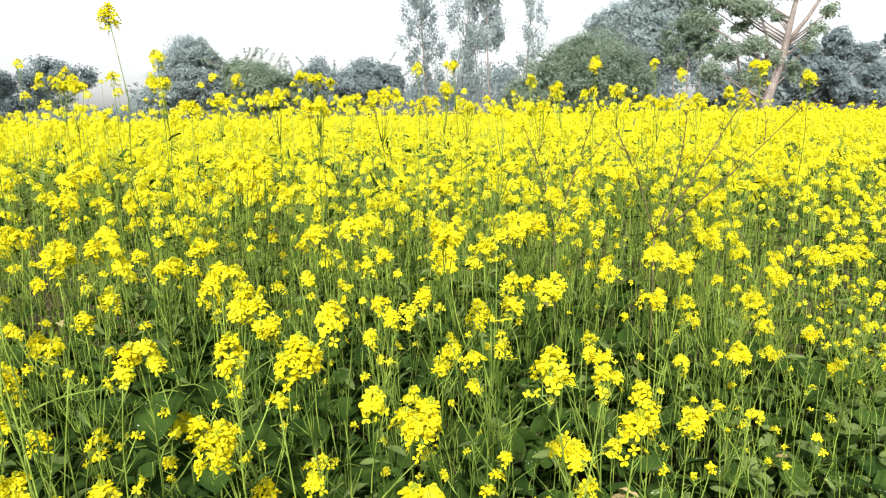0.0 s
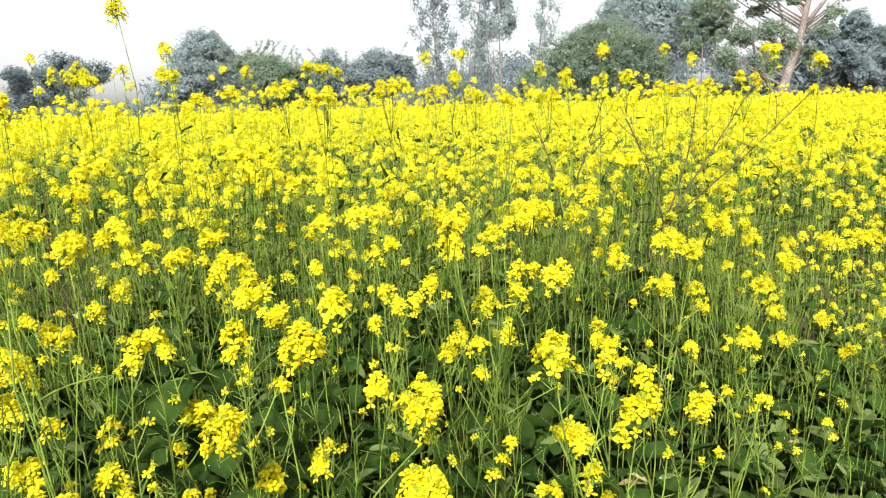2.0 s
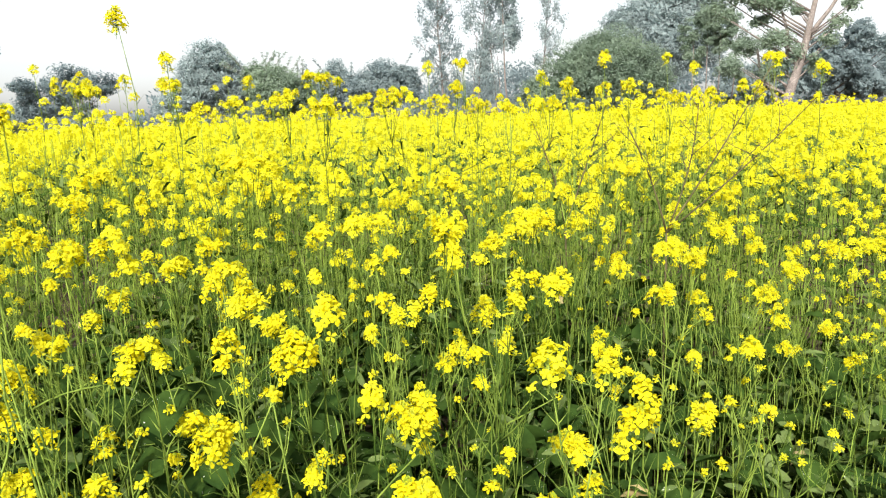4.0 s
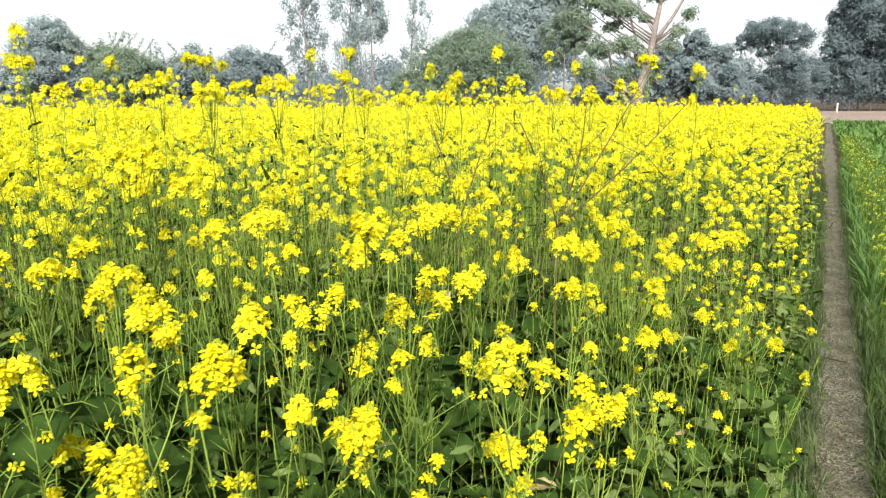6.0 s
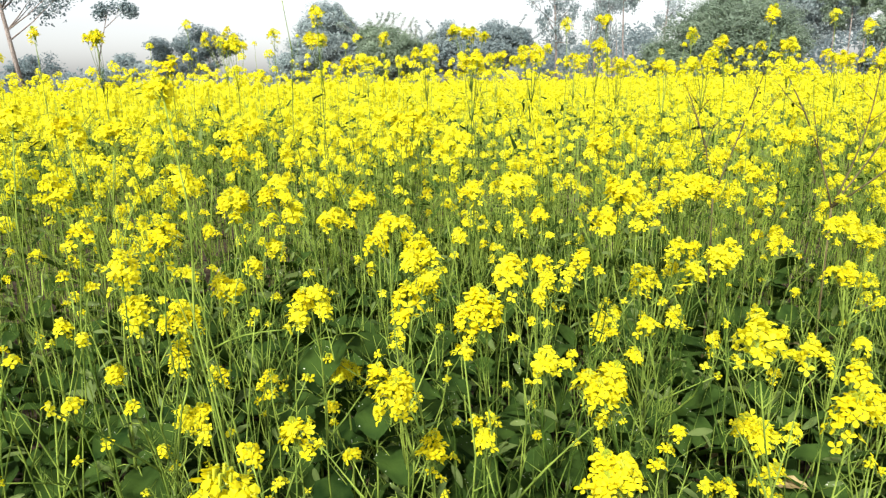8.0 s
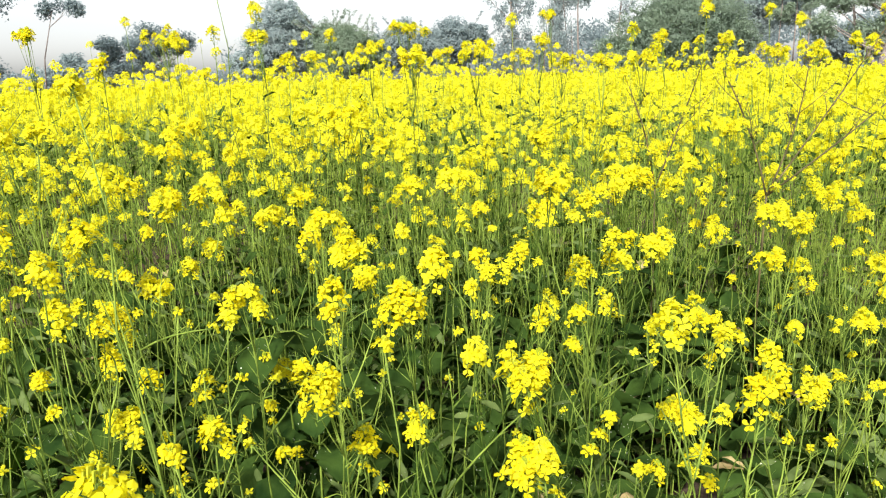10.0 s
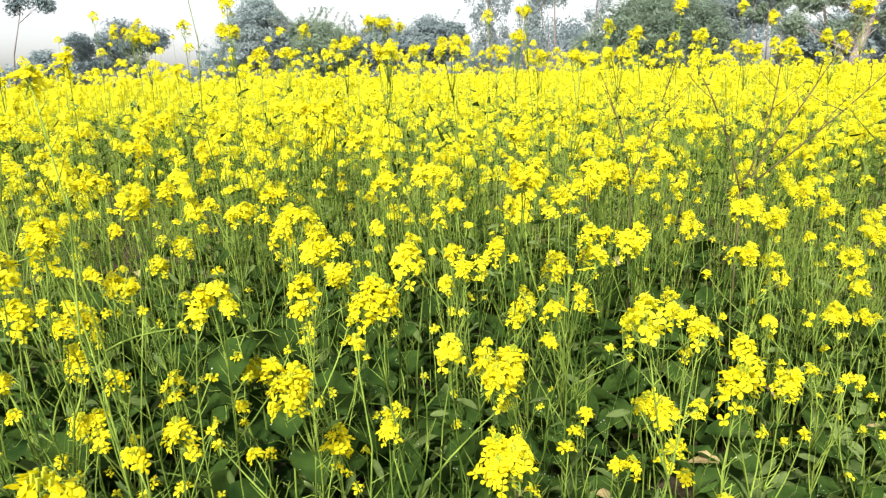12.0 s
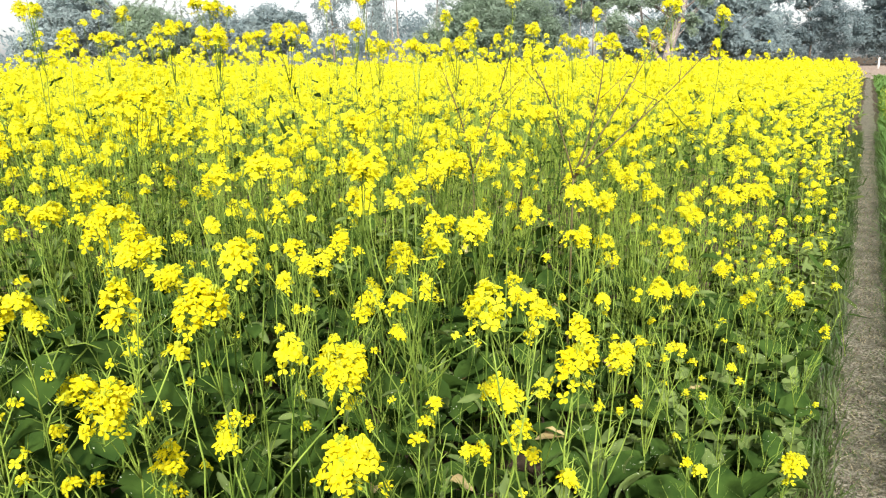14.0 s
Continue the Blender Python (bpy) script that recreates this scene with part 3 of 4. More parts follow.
def leafy_plant(x, y, top, seed, kinds, grown=1.0, label="unflowered mustard plant with broad dark speckled leaves"):
    """A plant not yet in flower: broad dark leaves held out below its top."""
    rng = random.Random(seed)
    base = new("leafy_mustard")
    base.location = (x, y, 0)
    tagged(base, label, "mustard plant", "young mustard plants")
    s = Shape()
    curve = bend(Vector((0, 0, 0)), Vector((0, 0, top)), 0.02, rng, 6)
    s.tube(curve, 0.0045, 0.002, 5)
    child("stem", s.mesh("stem", [STEM]), base)
    for k in range(9):
        p = curve[6 - min(3, k // 3)]
        m = Matrix.Translation(p) @ pose(0, 0, 0, rng.uniform(-12, 12), rng.uniform(-12, 18), k * 137.5 + rng.uniform(-20, 20))
        child("leaf", rng.choice(kinds), base, m @ Matrix.Scale(rng.uniform(0.75, 1.05) * grown, 4))


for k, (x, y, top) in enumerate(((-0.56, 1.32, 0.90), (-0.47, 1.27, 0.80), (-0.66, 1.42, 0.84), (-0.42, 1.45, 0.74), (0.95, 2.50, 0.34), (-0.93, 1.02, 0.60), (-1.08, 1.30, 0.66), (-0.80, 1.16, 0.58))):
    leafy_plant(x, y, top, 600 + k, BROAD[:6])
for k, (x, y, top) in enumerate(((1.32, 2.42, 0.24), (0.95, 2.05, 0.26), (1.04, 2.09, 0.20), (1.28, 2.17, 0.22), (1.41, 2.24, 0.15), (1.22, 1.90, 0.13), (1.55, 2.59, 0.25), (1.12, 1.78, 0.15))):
    leafy_plant(x, y, top, 620 + k, BROAD[6:], 1.15, "low mustard plant with broad pale speckled leaves by the path")


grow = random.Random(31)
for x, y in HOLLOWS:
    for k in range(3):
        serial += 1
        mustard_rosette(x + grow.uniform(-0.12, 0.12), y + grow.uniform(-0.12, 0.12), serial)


# ---- the rest of the mustard field, past counting ----
def quad_template(count, radius, length, size, seed):
    """A head reduced to loose petal faces."""
    rng = np.random.default_rng(seed)
    t = (np.arange(count) + rng.random(count)) / count
    a = np.arange(count) * 2.39996
    rad = radius * (1 - 0.55 * t ** 1.5) * rng.uniform(0.5, 1, count)
    c = np.stack([np.cos(a) * rad, np.sin(a) * rad, length * (t - 0.3)], 1)
    out = c / np.linalg.norm(c, axis=1)[:, None] + rng.normal(0, 0.5, (count, 3)) + [0, 0, 0.7]
    out /= np.linalg.norm(out, axis=1)[:, None]
    x = np.cross(out, rng.normal(0, 1, (count, 3)))
    x /= np.linalg.norm(x, axis=1)[:, None]
    y = np.cross(out, x)
    s = size * rng.uniform(0.8, 1.2, (count, 1))
    pts = np.stack([c - x * s, c - y * s * 0.7 + out * s * 0.3, c + x * s, c + y * s * 0.7 + out * s * 0.3], 1).reshape(-1, 3)
    return pts, np.arange(count * 4).reshape(-1, 4)


def stalks(rng, feet, tops, width):
    """Two crossed thin blades for each stalk."""
    n = len(feet)
    a = rng.uniform(0, 6.2832, n)
    d = np.stack([np.cos(a), np.sin(a), np.zeros(n)], 1) * width
    e = np.stack([-np.sin(a), np.cos(a), np.zeros(n)], 1) * width
    pts = np.stack([feet - d, feet + d, tops + d * 0.5, tops - d * 0.5, feet - e, feet + e, tops + e * 0.5, tops - e * 0.5], 1).reshape(-1, 3)
    return pts, np.arange(n * 8).reshape(-1, 4)


def field_points(rng, r0, r1, density):
    """Random places of the crop between two distances from the near corner."""
    n = int((r1 + 1.0) ** 2 * density)
    u, v = rng.uniform(-1.0, r1, n), -rng.uniform(0.16, r1, n)
    keep = (np.hypot(u, v) >= r0) & (np.hypot(u, v) < r1)
    u, v = u[keep], v[keep]
    xy = u[:, None] * np.array(AHEAD[:2]) + v[:, None] * np.array(RIGHT[:2])
    ok = (xy[:, 1] > 0.25) & (u < 45 + np.sin(v))
    share = np.minimum(1.0, 0.42 + 0.75 * np.maximum(0, -v - 0.08))
    return xy[ok], share[ok]


def build_field():
    groups = []
    rng = np.random.default_rng(5)
    bands = [  # r0, r1, heads per square metre, petal faces, head radius, length, petal size, green blades
        (NEAR, 7.0, 74, 32, 0.031, 0.036, 0.0098, 4),
        (7.0, 13.0, 72, 13, 0.036, 0.046, 0.0165, 2),
        (13.0, 26.0, 44, 7, 0.038, 0.052, 0.0250, 1),
        (26.0, 50.0, 17, 6, 0.048, 0.060, 0.0410, 1),
    ]
    for k, (r0, r1, density, faces, rad, length, petal, green) in enumerate(bands):
        xy, share = field_points(rng, r0, r1, density / 5)
        lumps = 1 + 0.09 * np.sin(xy[:, 0] * 1.7 + np.sin(xy[:, 1] * 1.1)) * np.cos(xy[:, 1] * 1.3)
        top = share * lumps * (0.90 + 0.40 * rng.beta(2.2, 2.2, len(xy)))
        deep = np.clip((-xy @ np.array(RIGHT[:2]) - 1.5) / 4, 0, 1)
        tall = rng.random(len(xy)) < (0.08 + 0.62 * deep) * (1.0, 0.4, 0.1, 0.04)[k]
        top = np.where(tall, top + rng.uniform(0.08, 0.5, len(xy)), top)
        xy, top, share = np.repeat(xy, 5, 0), np.repeat(top, 5), np.repeat(share, 5)
        n = len(xy)
        first = np.arange(n) % 5 == 0
        xy = xy + rng.normal(0, 0.065, (n, 2)) * np.where(first, 0.3, 1)[:, None]
        z = top - np.where(first, 0, rng.uniform(0.0, 0.34, n))
        heads = np.column_stack([xy, z])
        for part in range(3):
            pick = np.arange(n) % 3 == part
            tpl, quads = quad_template(faces, rad, length, petal, 10 * k + part)
            p, q = spread(tpl, quads, rng, heads[pick], rng.uniform(0.6, 1.35, pick.sum()) * (0.3 + 0.7 * share[pick]))
            groups.append((p, q, 0))
        feet = heads.copy()
        feet[:, :2] += rng.normal(0, 0.07, (n, 2))
        feet[:, 2] = heads[:, 2] * (0.1 if k < 2 else 0.45)
        p, q = stalks(rng, feet, heads, 0.0018 if k == 0 else 0.0022 if k == 1 else 0.003)
        groups.append((p, q if k < 1 else q[::2], 1))
        tpl = np.array([(0, -0.5, 0), (1, -0.35, 0.25), (1.25, 0, 0.2), (0.1, 0.5, 0.0)])
        for g in range(green):
            spot = heads.copy()
            spot[:, :2] += rng.normal(0, 0.08, (n, 2))
            spot[:, 2] *= rng.uniform(0.15, 0.82, n)
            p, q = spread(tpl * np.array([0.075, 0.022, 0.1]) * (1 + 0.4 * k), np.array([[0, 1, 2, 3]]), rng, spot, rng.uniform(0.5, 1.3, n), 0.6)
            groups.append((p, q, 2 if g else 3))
    ob = new("mustard_field", big_mesh("mustard_field", groups, [PETAL, STEM, LEAF, LEAF_PALE]))
    tagged(ob, "dense yellow mustard crop in full bloom reaching to the trees", "mustard field", kind="stuff")


build_field()


def blades(rng, feet, height, width, lean):
    n = len(feet)
    a = rng.uniform(0, 6.2832, n)
    d = np.stack([np.cos(a), np.sin(a), np.zeros(n)], 1)
    s = np.stack([-np.sin(a), np.cos(a), np.zeros(n)], 1) * width[:, None]
    mid = feet + d * (lean * height * 0.25)[:, None]
    mid[:, 2] += height * 0.6
    tip = feet + d * (lean * height)[:, None]
    tip[:, 2] += height
    pts = np.stack([feet - s, feet + s, mid + s * 0.8, mid - s * 0.8, tip + s * 0.1, tip - s * 0.1], 1).reshape(-1, 3)
    q = np.array([[0, 1, 2, 3], [3, 2, 4, 5]])
    return pts, (q[None] + (np.arange(n) * 6)[:, None, None]).reshape(-1, 4)


def on_land(u, v, z=0.0):
    xy = u[:, None] * np.array(AHEAD[:2]) + v[:, None] * np.array(RIGHT[:2])
    return np.column_stack([xy, np.full(len(u), z) if np.isscalar(z) else z])


def build_thicket():
    """Thin stalks, side shoots and low leaves that fill the crop nearest to the path."""
    rng = np.random.default_rng(15)

    def spots(n, thin=1.0):
        u, v = rng.uniform(-0.5, NEAR + 0.3, n), -rng.uniform(0.13, NEAR + 0.3, n)
        p = on_land(u, v)
        r = np.hypot(p[:, 0], p[:, 1])
        share = np.minimum(1.0, 0.42 + 0.75 * np.maximum(0, -v - 0.08))
        top = np.where(r < 1.4, np.minimum(share, 0.42 + 0.36 * r), share)
        if thin < 1:
            for a, b in HOLLOWS:
                r = np.where(np.hypot(p[:, 0] - a, p[:, 1] - b) < 0.17, 0.0, r)
        open_to = np.where(v > -0.35, 0.0, np.where(v > -0.9, 2.2, 3.1))
        ok = (r > 0.5) & (p[:, 1] > 0.28) & ((r > open_to) | (rng.random(n) < thin))
        if thin < 1:
            ok &= (v < -0.6) | (rng.random(n) < 0.6)
            ok &= (p[:, 0] > -0.4) | (r > 1.7) | (rng.random(n) < 0.45)
        return p[ok], top[ok]

    groups = []
    p, top = spots(3300, 0.22)
    n = len(p)
    groups.append((*blades(rng, p, top * rng.uniform(0.45, 1.05, n), rng.uniform(0.0011, 0.0022, n), rng.uniform(0.02, 0.3, n)), 0))
    p, top = spots(7500, 0.2)
    n = len(p)
    p[:, 2] = top * rng.uniform(0.25, 0.95, n)
    groups.append((*blades(rng, p, rng.uniform(0.03, 0.13, n), rng.uniform(0.0007, 0.0013, n), rng.uniform(0.2, 1.3, n)), 0))
    rows = [(0.0, 0.03, 0.0), (0.2, 0.19, 0.05), (0.42, 0.31, 0.06), (0.75, 0.28, -0.02), (0.95, 0.15, -0.12), (1.02, 0.02, -0.17)]
    leafy = np.array([(x, w * side, z + 0.10 * abs(side)) for x, w, z in rows for side in (-1, 0, 1)])
    faces = np.array([(3 * i + j, 3 * i + 3 + j, 3 * i + 4 + j, 3 * i + 1 + j) for i in range(5) for j in range(2)])
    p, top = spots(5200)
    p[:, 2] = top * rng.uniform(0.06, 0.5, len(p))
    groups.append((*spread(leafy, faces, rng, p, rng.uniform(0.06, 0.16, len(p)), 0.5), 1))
    p, top = spots(1800)
    p[:, 2] = top * rng.uniform(0.2, 0.7, len(p))
    groups.append((*spread(leafy * [1, 0.5, 1], faces, rng, p, rng.uniform(0.03, 0.08, len(p)), 0.6), 2))
    n = 520
    u, v = 0.7 + 4.5 * rng.random(n), -0.16 - 0.5 * rng.random(n)
    p = on_land(u, v, rng.uniform(0.06, 0.34, n))
    p = p[np.hypot(p[:, 0], p[:, 1]) > 1.25]
    groups.append((*spread(leafy, faces, rng, p, rng.uniform(0.045, 0.095, len(p)), 0.35), 2))
    n = 2000
    u, v = 0.6 + 9 * rng.random(n) ** 1.6, -0.10 - np.abs(rng.normal(0, 0.14, n))
    p = on_land(u, v, rng.uniform(0.02, 0.22, n))
    p = p[p[:, 1] > 0.5]
    groups.append((*spread(leafy, faces, rng, p, rng.uniform(0.02, 0.075, len(p)), 0.4), 2))
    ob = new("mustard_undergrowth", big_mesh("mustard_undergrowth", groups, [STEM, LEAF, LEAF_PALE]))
    tagged(ob, "tangle of thin green stalks and dark low leaves under the blooms", "undergrowth", kind="stuff")


def branching_stalk(foot, tips, seed):
    """A half-dry plant whose bare brown branches spread wide."""
    rng = random.Random(seed)
    foot = Vector(foot)
    base = new("branching_mustard")
    base.location = foot
    tagged(base, "half-dry branching mustard with bare brown twigs and few flowers", "mustard plant", "mustard crop beside the path")
    s = Shape()
    crown = Vector((0, 0, 0.98))
    trunk = bend(Vector((0, 0, 0)), crown, 0.02, rng, 4)
    s.tube(trunk, 0.005, 0.0035, 5)
    for tip in tips:
        end = Vector(tip) - foot
        pts = bend(crown, end, 0.03, rng, 7)
        s.tube(pts, 0.0034, 0.0014, 4)
        pods(s, pts, rng, 18, 0.05)
        for k in (3, 4, 5):
            out = pts[k] + Vector((rng.uniform(-0.12, 0.12), rng.uniform(-0.1, 0.1), rng.uniform(0.06, 0.16)))
            twig = bend(pts[k], out, 0.01, rng, 3)
            s.tube(twig, 0.0015, 0.0008, 4)
            pods(s, twig, rng, 5, 0.035)
            child("flower_head", TIPS[k % 3], base, Matrix.Translation(out - Vector((0, 0, 0.0))))
        child("flower_head", rng.choice(HEADS[2]), base, Matrix.Translation(end) @ pose(0, 0, 0, rng.uniform(-15, 15), rng.uniform(-15, 15), rng.uniform(0, 360)))
    child("stem", s.mesh("stem", [BROWN]), base)


build_thicket()


def grass_tuft(foot, seed):
    """A clump of fresh grass blades."""
    rng = np.random.default_rng(seed)
    n = 70
    feet = np.column_stack([rng.normal(0, 0.022, (n, 2)), np.zeros(n)])
    p, q = blades(rng, feet, rng.uniform(0.10, 0.24, n), rng.uniform(0.0016, 0.003, n), rng.uniform(0.1, 0.7, n))
    ob = new("grass_tuft", big_mesh("grass_tuft", [(p, q, 0)], [WHEAT]))
    ob.location = foot
    tagged(ob, "fresh green tuft of grass at the crop's edge", "grass tuft", "grass tufts")


grass_tuft((1.13, 1.66, 0), 1)
grass_tuft((1.75, 2.42, 0), 2)
branching_stalk((0.77, 2.44, 0), [(1.25, 2.71, 1.60), (0.89, 2.50, 1.46), (1.30, 2.48, 1.45), (0.62, 2.55, 1.42)], 5)
branching_stalk((0.43, 2.62, 0), [(0.62, 2.79, 1.45), (0.30, 2.60, 1.40)], 6)


# ---- right of the path: wheat, weeds, grass and straw along the edges ----
def build_wheat():
    rng = np.random.default_rng(8)
    groups = []
    n = 22000
    u = -1 + 11 * rng.random(n) ** 1.4
    v = 0.27 + 5.5 * rng.random(n) ** 1.5
    tall = np.minimum(1.0, 0.45 + 1.1 * (v - 0.27)) * (0.85 + 0.2 * np.sin(u * 2.1 + 3 * v) * np.sin(v * 5 + u))
    groups.append((*blades(rng, on_land(u, v), tall * rng.uniform(0.14, 0.36, n), rng.uniform(0.0015, 0.0042, n), rng.uniform(0.15, 1.1, n)), 0))
    n = 16000
    u, v = 5 + 12 * rng.random(n), 0.29 + 7 * rng.random(n) ** 1.4
    groups.append((*blades(rng, on_land(u, v), rng.uniform(0.12, 0.32, n), rng.uniform(0.003, 0.009, n), rng.uniform(0.2, 1.2, n)), 0))
    n = 17000
    u, v = 13 + 37 * rng.random(n), 0.4 + 50 * rng.random(n) ** 1.5
    groups.append((*blades(rng, on_land(u, v), rng.uniform(0.2, 0.34, n), rng.uniform(0.02, 0.06, n), rng.uniform(0.3, 1.2, n)), 0))
    ob = new("wheat_field", big_mesh("wheat_field", groups, [WHEAT]))
    tagged(ob, "low green wheat crop across the footpath", "wheat field", kind="stuff")
    groups = []
    n = 24000
    u = -0.5 + 15 * rng.random(n) ** 1.9
    side = rng.random(n) < 0.5
    v = np.where(side, 0.01 - np.abs(rng.normal(0, 0.12, n)), 0.215 + np.abs(rng.normal(0, 0.07, n))) + rng.normal(0, 0.018, n)
    groups.append((*blades(rng, on_land(u, v), rng.uniform(0.03, 0.17, n), rng.uniform(0.001, 0.003, n), rng.uniform(0.2, 1.3, n)), 0))
    n = 4200
    u, v = 12 * rng.random(n) ** 1.6, rng.normal(0.1, 0.12, n)
    groups.append((*blades(rng, on_land(u, v), rng.uniform(0.01, 0.04, n), rng.uniform(0.001, 0.0025, n), rng.uniform(0.3, 1.5, n)), 0))
    n = 9000
    u, v = 12 * rng.random(n) ** 1.7, rng.normal(0.09, 0.13, n)
    groups.append((*blades(rng, on_land(u, v, 0.012), rng.uniform(0.003, 0.012, n), rng.uniform(0.0006, 0.0015, n), rng.uniform(2.0, 5.0, n)), 1))
    lump = np.array([(-1, -0.8, 0), (0.9, -1, 0), (1, 0.8, 0), (-0.8, 1, 0), (-0.5, -0.4, 0.9), (0.5, -0.5, 0.7), (0.4, 0.5, 0.8), (-0.5, 0.4, 0.7)])
    sides = np.array([(0, 1, 5, 4), (1, 2, 6, 5), (2, 3, 7, 6), (3, 0, 4, 7), (4, 5, 6, 7)])
    n = 4200
    u, v = 1 + 9 * rng.random(n) ** 1.6, rng.normal(0.09, 0.10, n)
    groups.append((*spread(lump, sides, rng, on_land(u, v, 0.006), rng.gamma(2.0, 0.0017, n), 0.2), 2))
    ob = new("grass_verge", big_mesh("grass_verge", groups, [GRASS, STRAW, CLOD]))
    tagged(ob, "short grass, dry straw and crumbled earth along the footpath", "grass", kind="stuff")
    groups = []
    n = 1000
    u, v = 1.5 + 22 * rng.random(n) ** 1.3, 0.32 + np.abs(rng.normal(0, 0.27, n))
    tops = on_land(u, v, rng.uniform(0.22, 0.6, n))
    feet = tops.copy()
    feet[:, 2] = 0
    groups.append((*stalks(rng, feet, tops, 0.003), 1))
    tpl, quads = quad_template(6, 0.012, 0.016, 0.0075, 90)
    groups.append((*spread(tpl, quads, rng, tops, rng.uniform(0.7, 1.3, n)), 0))
    ob = new("mustard_weeds", big_mesh("mustard_weeds", groups, [BUD, STEM]))
    tagged(ob, "thin stray mustard seedlings flowering along the wheat edge", "weeds", kind="stuff")


build_wheat()


# ---- trees along the far side ----
def leaf_cloud(rng, centres, radius, per, size, heart=None, tall=0.75, hang=0.0):
    """Loose diamond leaves round each clump centre; hang draws them out downwards."""
    n = len(centres) * per
    ball = rng.normal(0, 1, (n, 3))
    ball *= (rng.random(n) ** 0.5 / np.linalg.norm(ball, axis=1))[:, None]
    c = np.repeat(centres, per, 0) + ball * np.repeat(radius, per)[:, None] * np.array([1.0, 1.0, tall])
    out = rng.normal(0, 1, (n, 3)) + [0, 0, 0.5]
    if heart is not None:
        away = c - np.repeat(heart, per, 0)
        out = out * 0.5 + away / np.linalg.norm(away, axis=1)[:, None] * 0.75 + [0, 0, 0.45]
    out /= np.linalg.norm(out, axis=1)[:, None]
    x = np.cross(out, rng.normal(0, 1, (n, 3)))
    x /= np.linalg.norm(x, axis=1)[:, None]
    if hang:
        x = x * (1 - hang) + np.array([0, 0, -hang])
        x /= np.linalg.norm(x, axis=1)[:, None]
    y = np.cross(out, x)
    s = size * rng.uniform(0.6, 1.4, (n, 1))
    pts = np.stack([c - x * s, c - y * s * 0.5, c + x * s, c + y * s * 0.5], 1).reshape(-1, 3)
    return pts, np.arange(n * 4).reshape(-1, 4)


def tree(az, dist, label, lobes, leaf=None, bark=None, trunk=0.22, spine=None, dense=1.0, size=0.1, shell=0.6, hang=0.0, limbs=1, twigs=0, seed=1, grow=1.0, forks=()):
    """az degrees to the right of the first view. lobes of the crown: metres aside, height of the middle, half width, half height. forks: further stems."""
    leaf, bark = leaf or HAZED_GREY, bark or BARK
    rng, rnd = np.random.default_rng(seed), random.Random(seed)
    base = new("tree")
    base.location = (math.sin(radians(az)) * dist, math.cos(radians(az)) * dist, 0)
    base.rotation_euler = (0, 0, -radians(az))
    tagged(base, label, "tree", "trees behind the fields")
    lobes = [(x * grow, z * grow + 1.4 * (1 - grow), rx * grow, rz * grow) for x, z, rx, rz in lobes]
    s = Shape()
    main = max(lobes, key=lambda b: b[2] * b[3])
    if spine is None:
        spine = [(0, 0), (main[0] * 0.25, main[1] * 0.4), (main[0] * 0.6, main[1] * 0.75), (main[0], main[1] + main[3] * 0.5)]
    pts = [Vector((x + rnd.uniform(-0.08, 0.08) * (z > 0), rnd.uniform(-0.1, 0.1), z)) for x, z in ((x * grow, z * grow) for x, z in spine)]
    s.tube(pts, trunk, trunk * 0.35, 8)
    joints = [p.lerp(q, k / 6) for p, q in zip(pts[1:], pts[2:]) for k in range(6)]
    for line in forks:
        s.tube([Vector((x + rnd.uniform(-0.08, 0.08), rnd.uniform(-0.15, 0.15), z)) for x, z in line], trunk * 0.5, trunk * 0.2, 7)
    groups = []
    for dx, z, rx, rz in lobes:
        middle = np.array([dx, rnd.uniform(-0.3, 0.3) * rx, z])
        clumps = max(6, int(9 * dense * (rx * rx + rx * rz) ** 0.75))
        d = rng.normal(0, 1, (clumps, 3))
        d /= np.linalg.norm(d, axis=1)[:, None]
        rad = (shell + (1 - shell) * rng.random(clumps) ** 0.5) * (1 - 0.22 * rng.random(clumps) ** 2)
        centres = middle + d * rad[:, None] * [rx, rx * 0.85, rz]
        spread_of = rng.uniform(0.6, 1.2, clumps) * (0.2 * rx + 0.34) * (1.4 if shell < 0.28 else 1.0)
        groups.append((*leaf_cloud(rng, centres, spread_of, 110 if shell > 0.28 else 26 if hang else 84, size, np.repeat(middle[None], clumps, 0), 0.75 + 1.5 * hang, hang), 0))
        if shell > 0.5:
            deep = rng.normal(0, 1, (clumps, 3))
            deep *= (0.7 * rng.random(clumps) ** 0.4 / np.linalg.norm(deep, axis=1))[:, None]
            groups.append((*leaf_cloud(rng, middle + deep * [rx, rx, rz], np.full(clumps, 0.28 * rx + 0.3), 40, size * 2.2), 0))
        for k in range(limbs + 1):
            c = Vector(centres[rng.integers(clumps)])
            a = max((p for p in joints if p.z < max(c.z - 0.5 - 0.6 * abs(c.x - p.x), joints[0].z + 0.1)), key=lambda p: p.z)
            s.tube([a, a.lerp(c, 0.5) + Vector((0, 0, rnd.uniform(-0.3, 0.1) * rz)), c], min(0.1, trunk * 0.3), 0.015, 5)
        for k in range(twigs):
            a = rnd.uniform(-0.9, 0.9)
            foot = Vector((dx + a * rx * 0.7, rnd.uniform(-0.5, 0.5), z + rz * 0.5 * math.sqrt(1 - a * a)))
            tip = foot + Vector((a * 2.6 + rnd.uniform(-0.4, 0.4), 0, rnd.uniform(1.2, 2.8)))
            s.tube([foot, foot.lerp(tip, 0.6), tip], 0.035, 0.012, 4)
            along = np.array([foot.lerp(tip, q) for q in (0.45, 0.65, 0.82, 0.96)])
            groups.append((*leaf_cloud(rng, along, np.full(4, 0.27), 20, size * 0.8), 0))
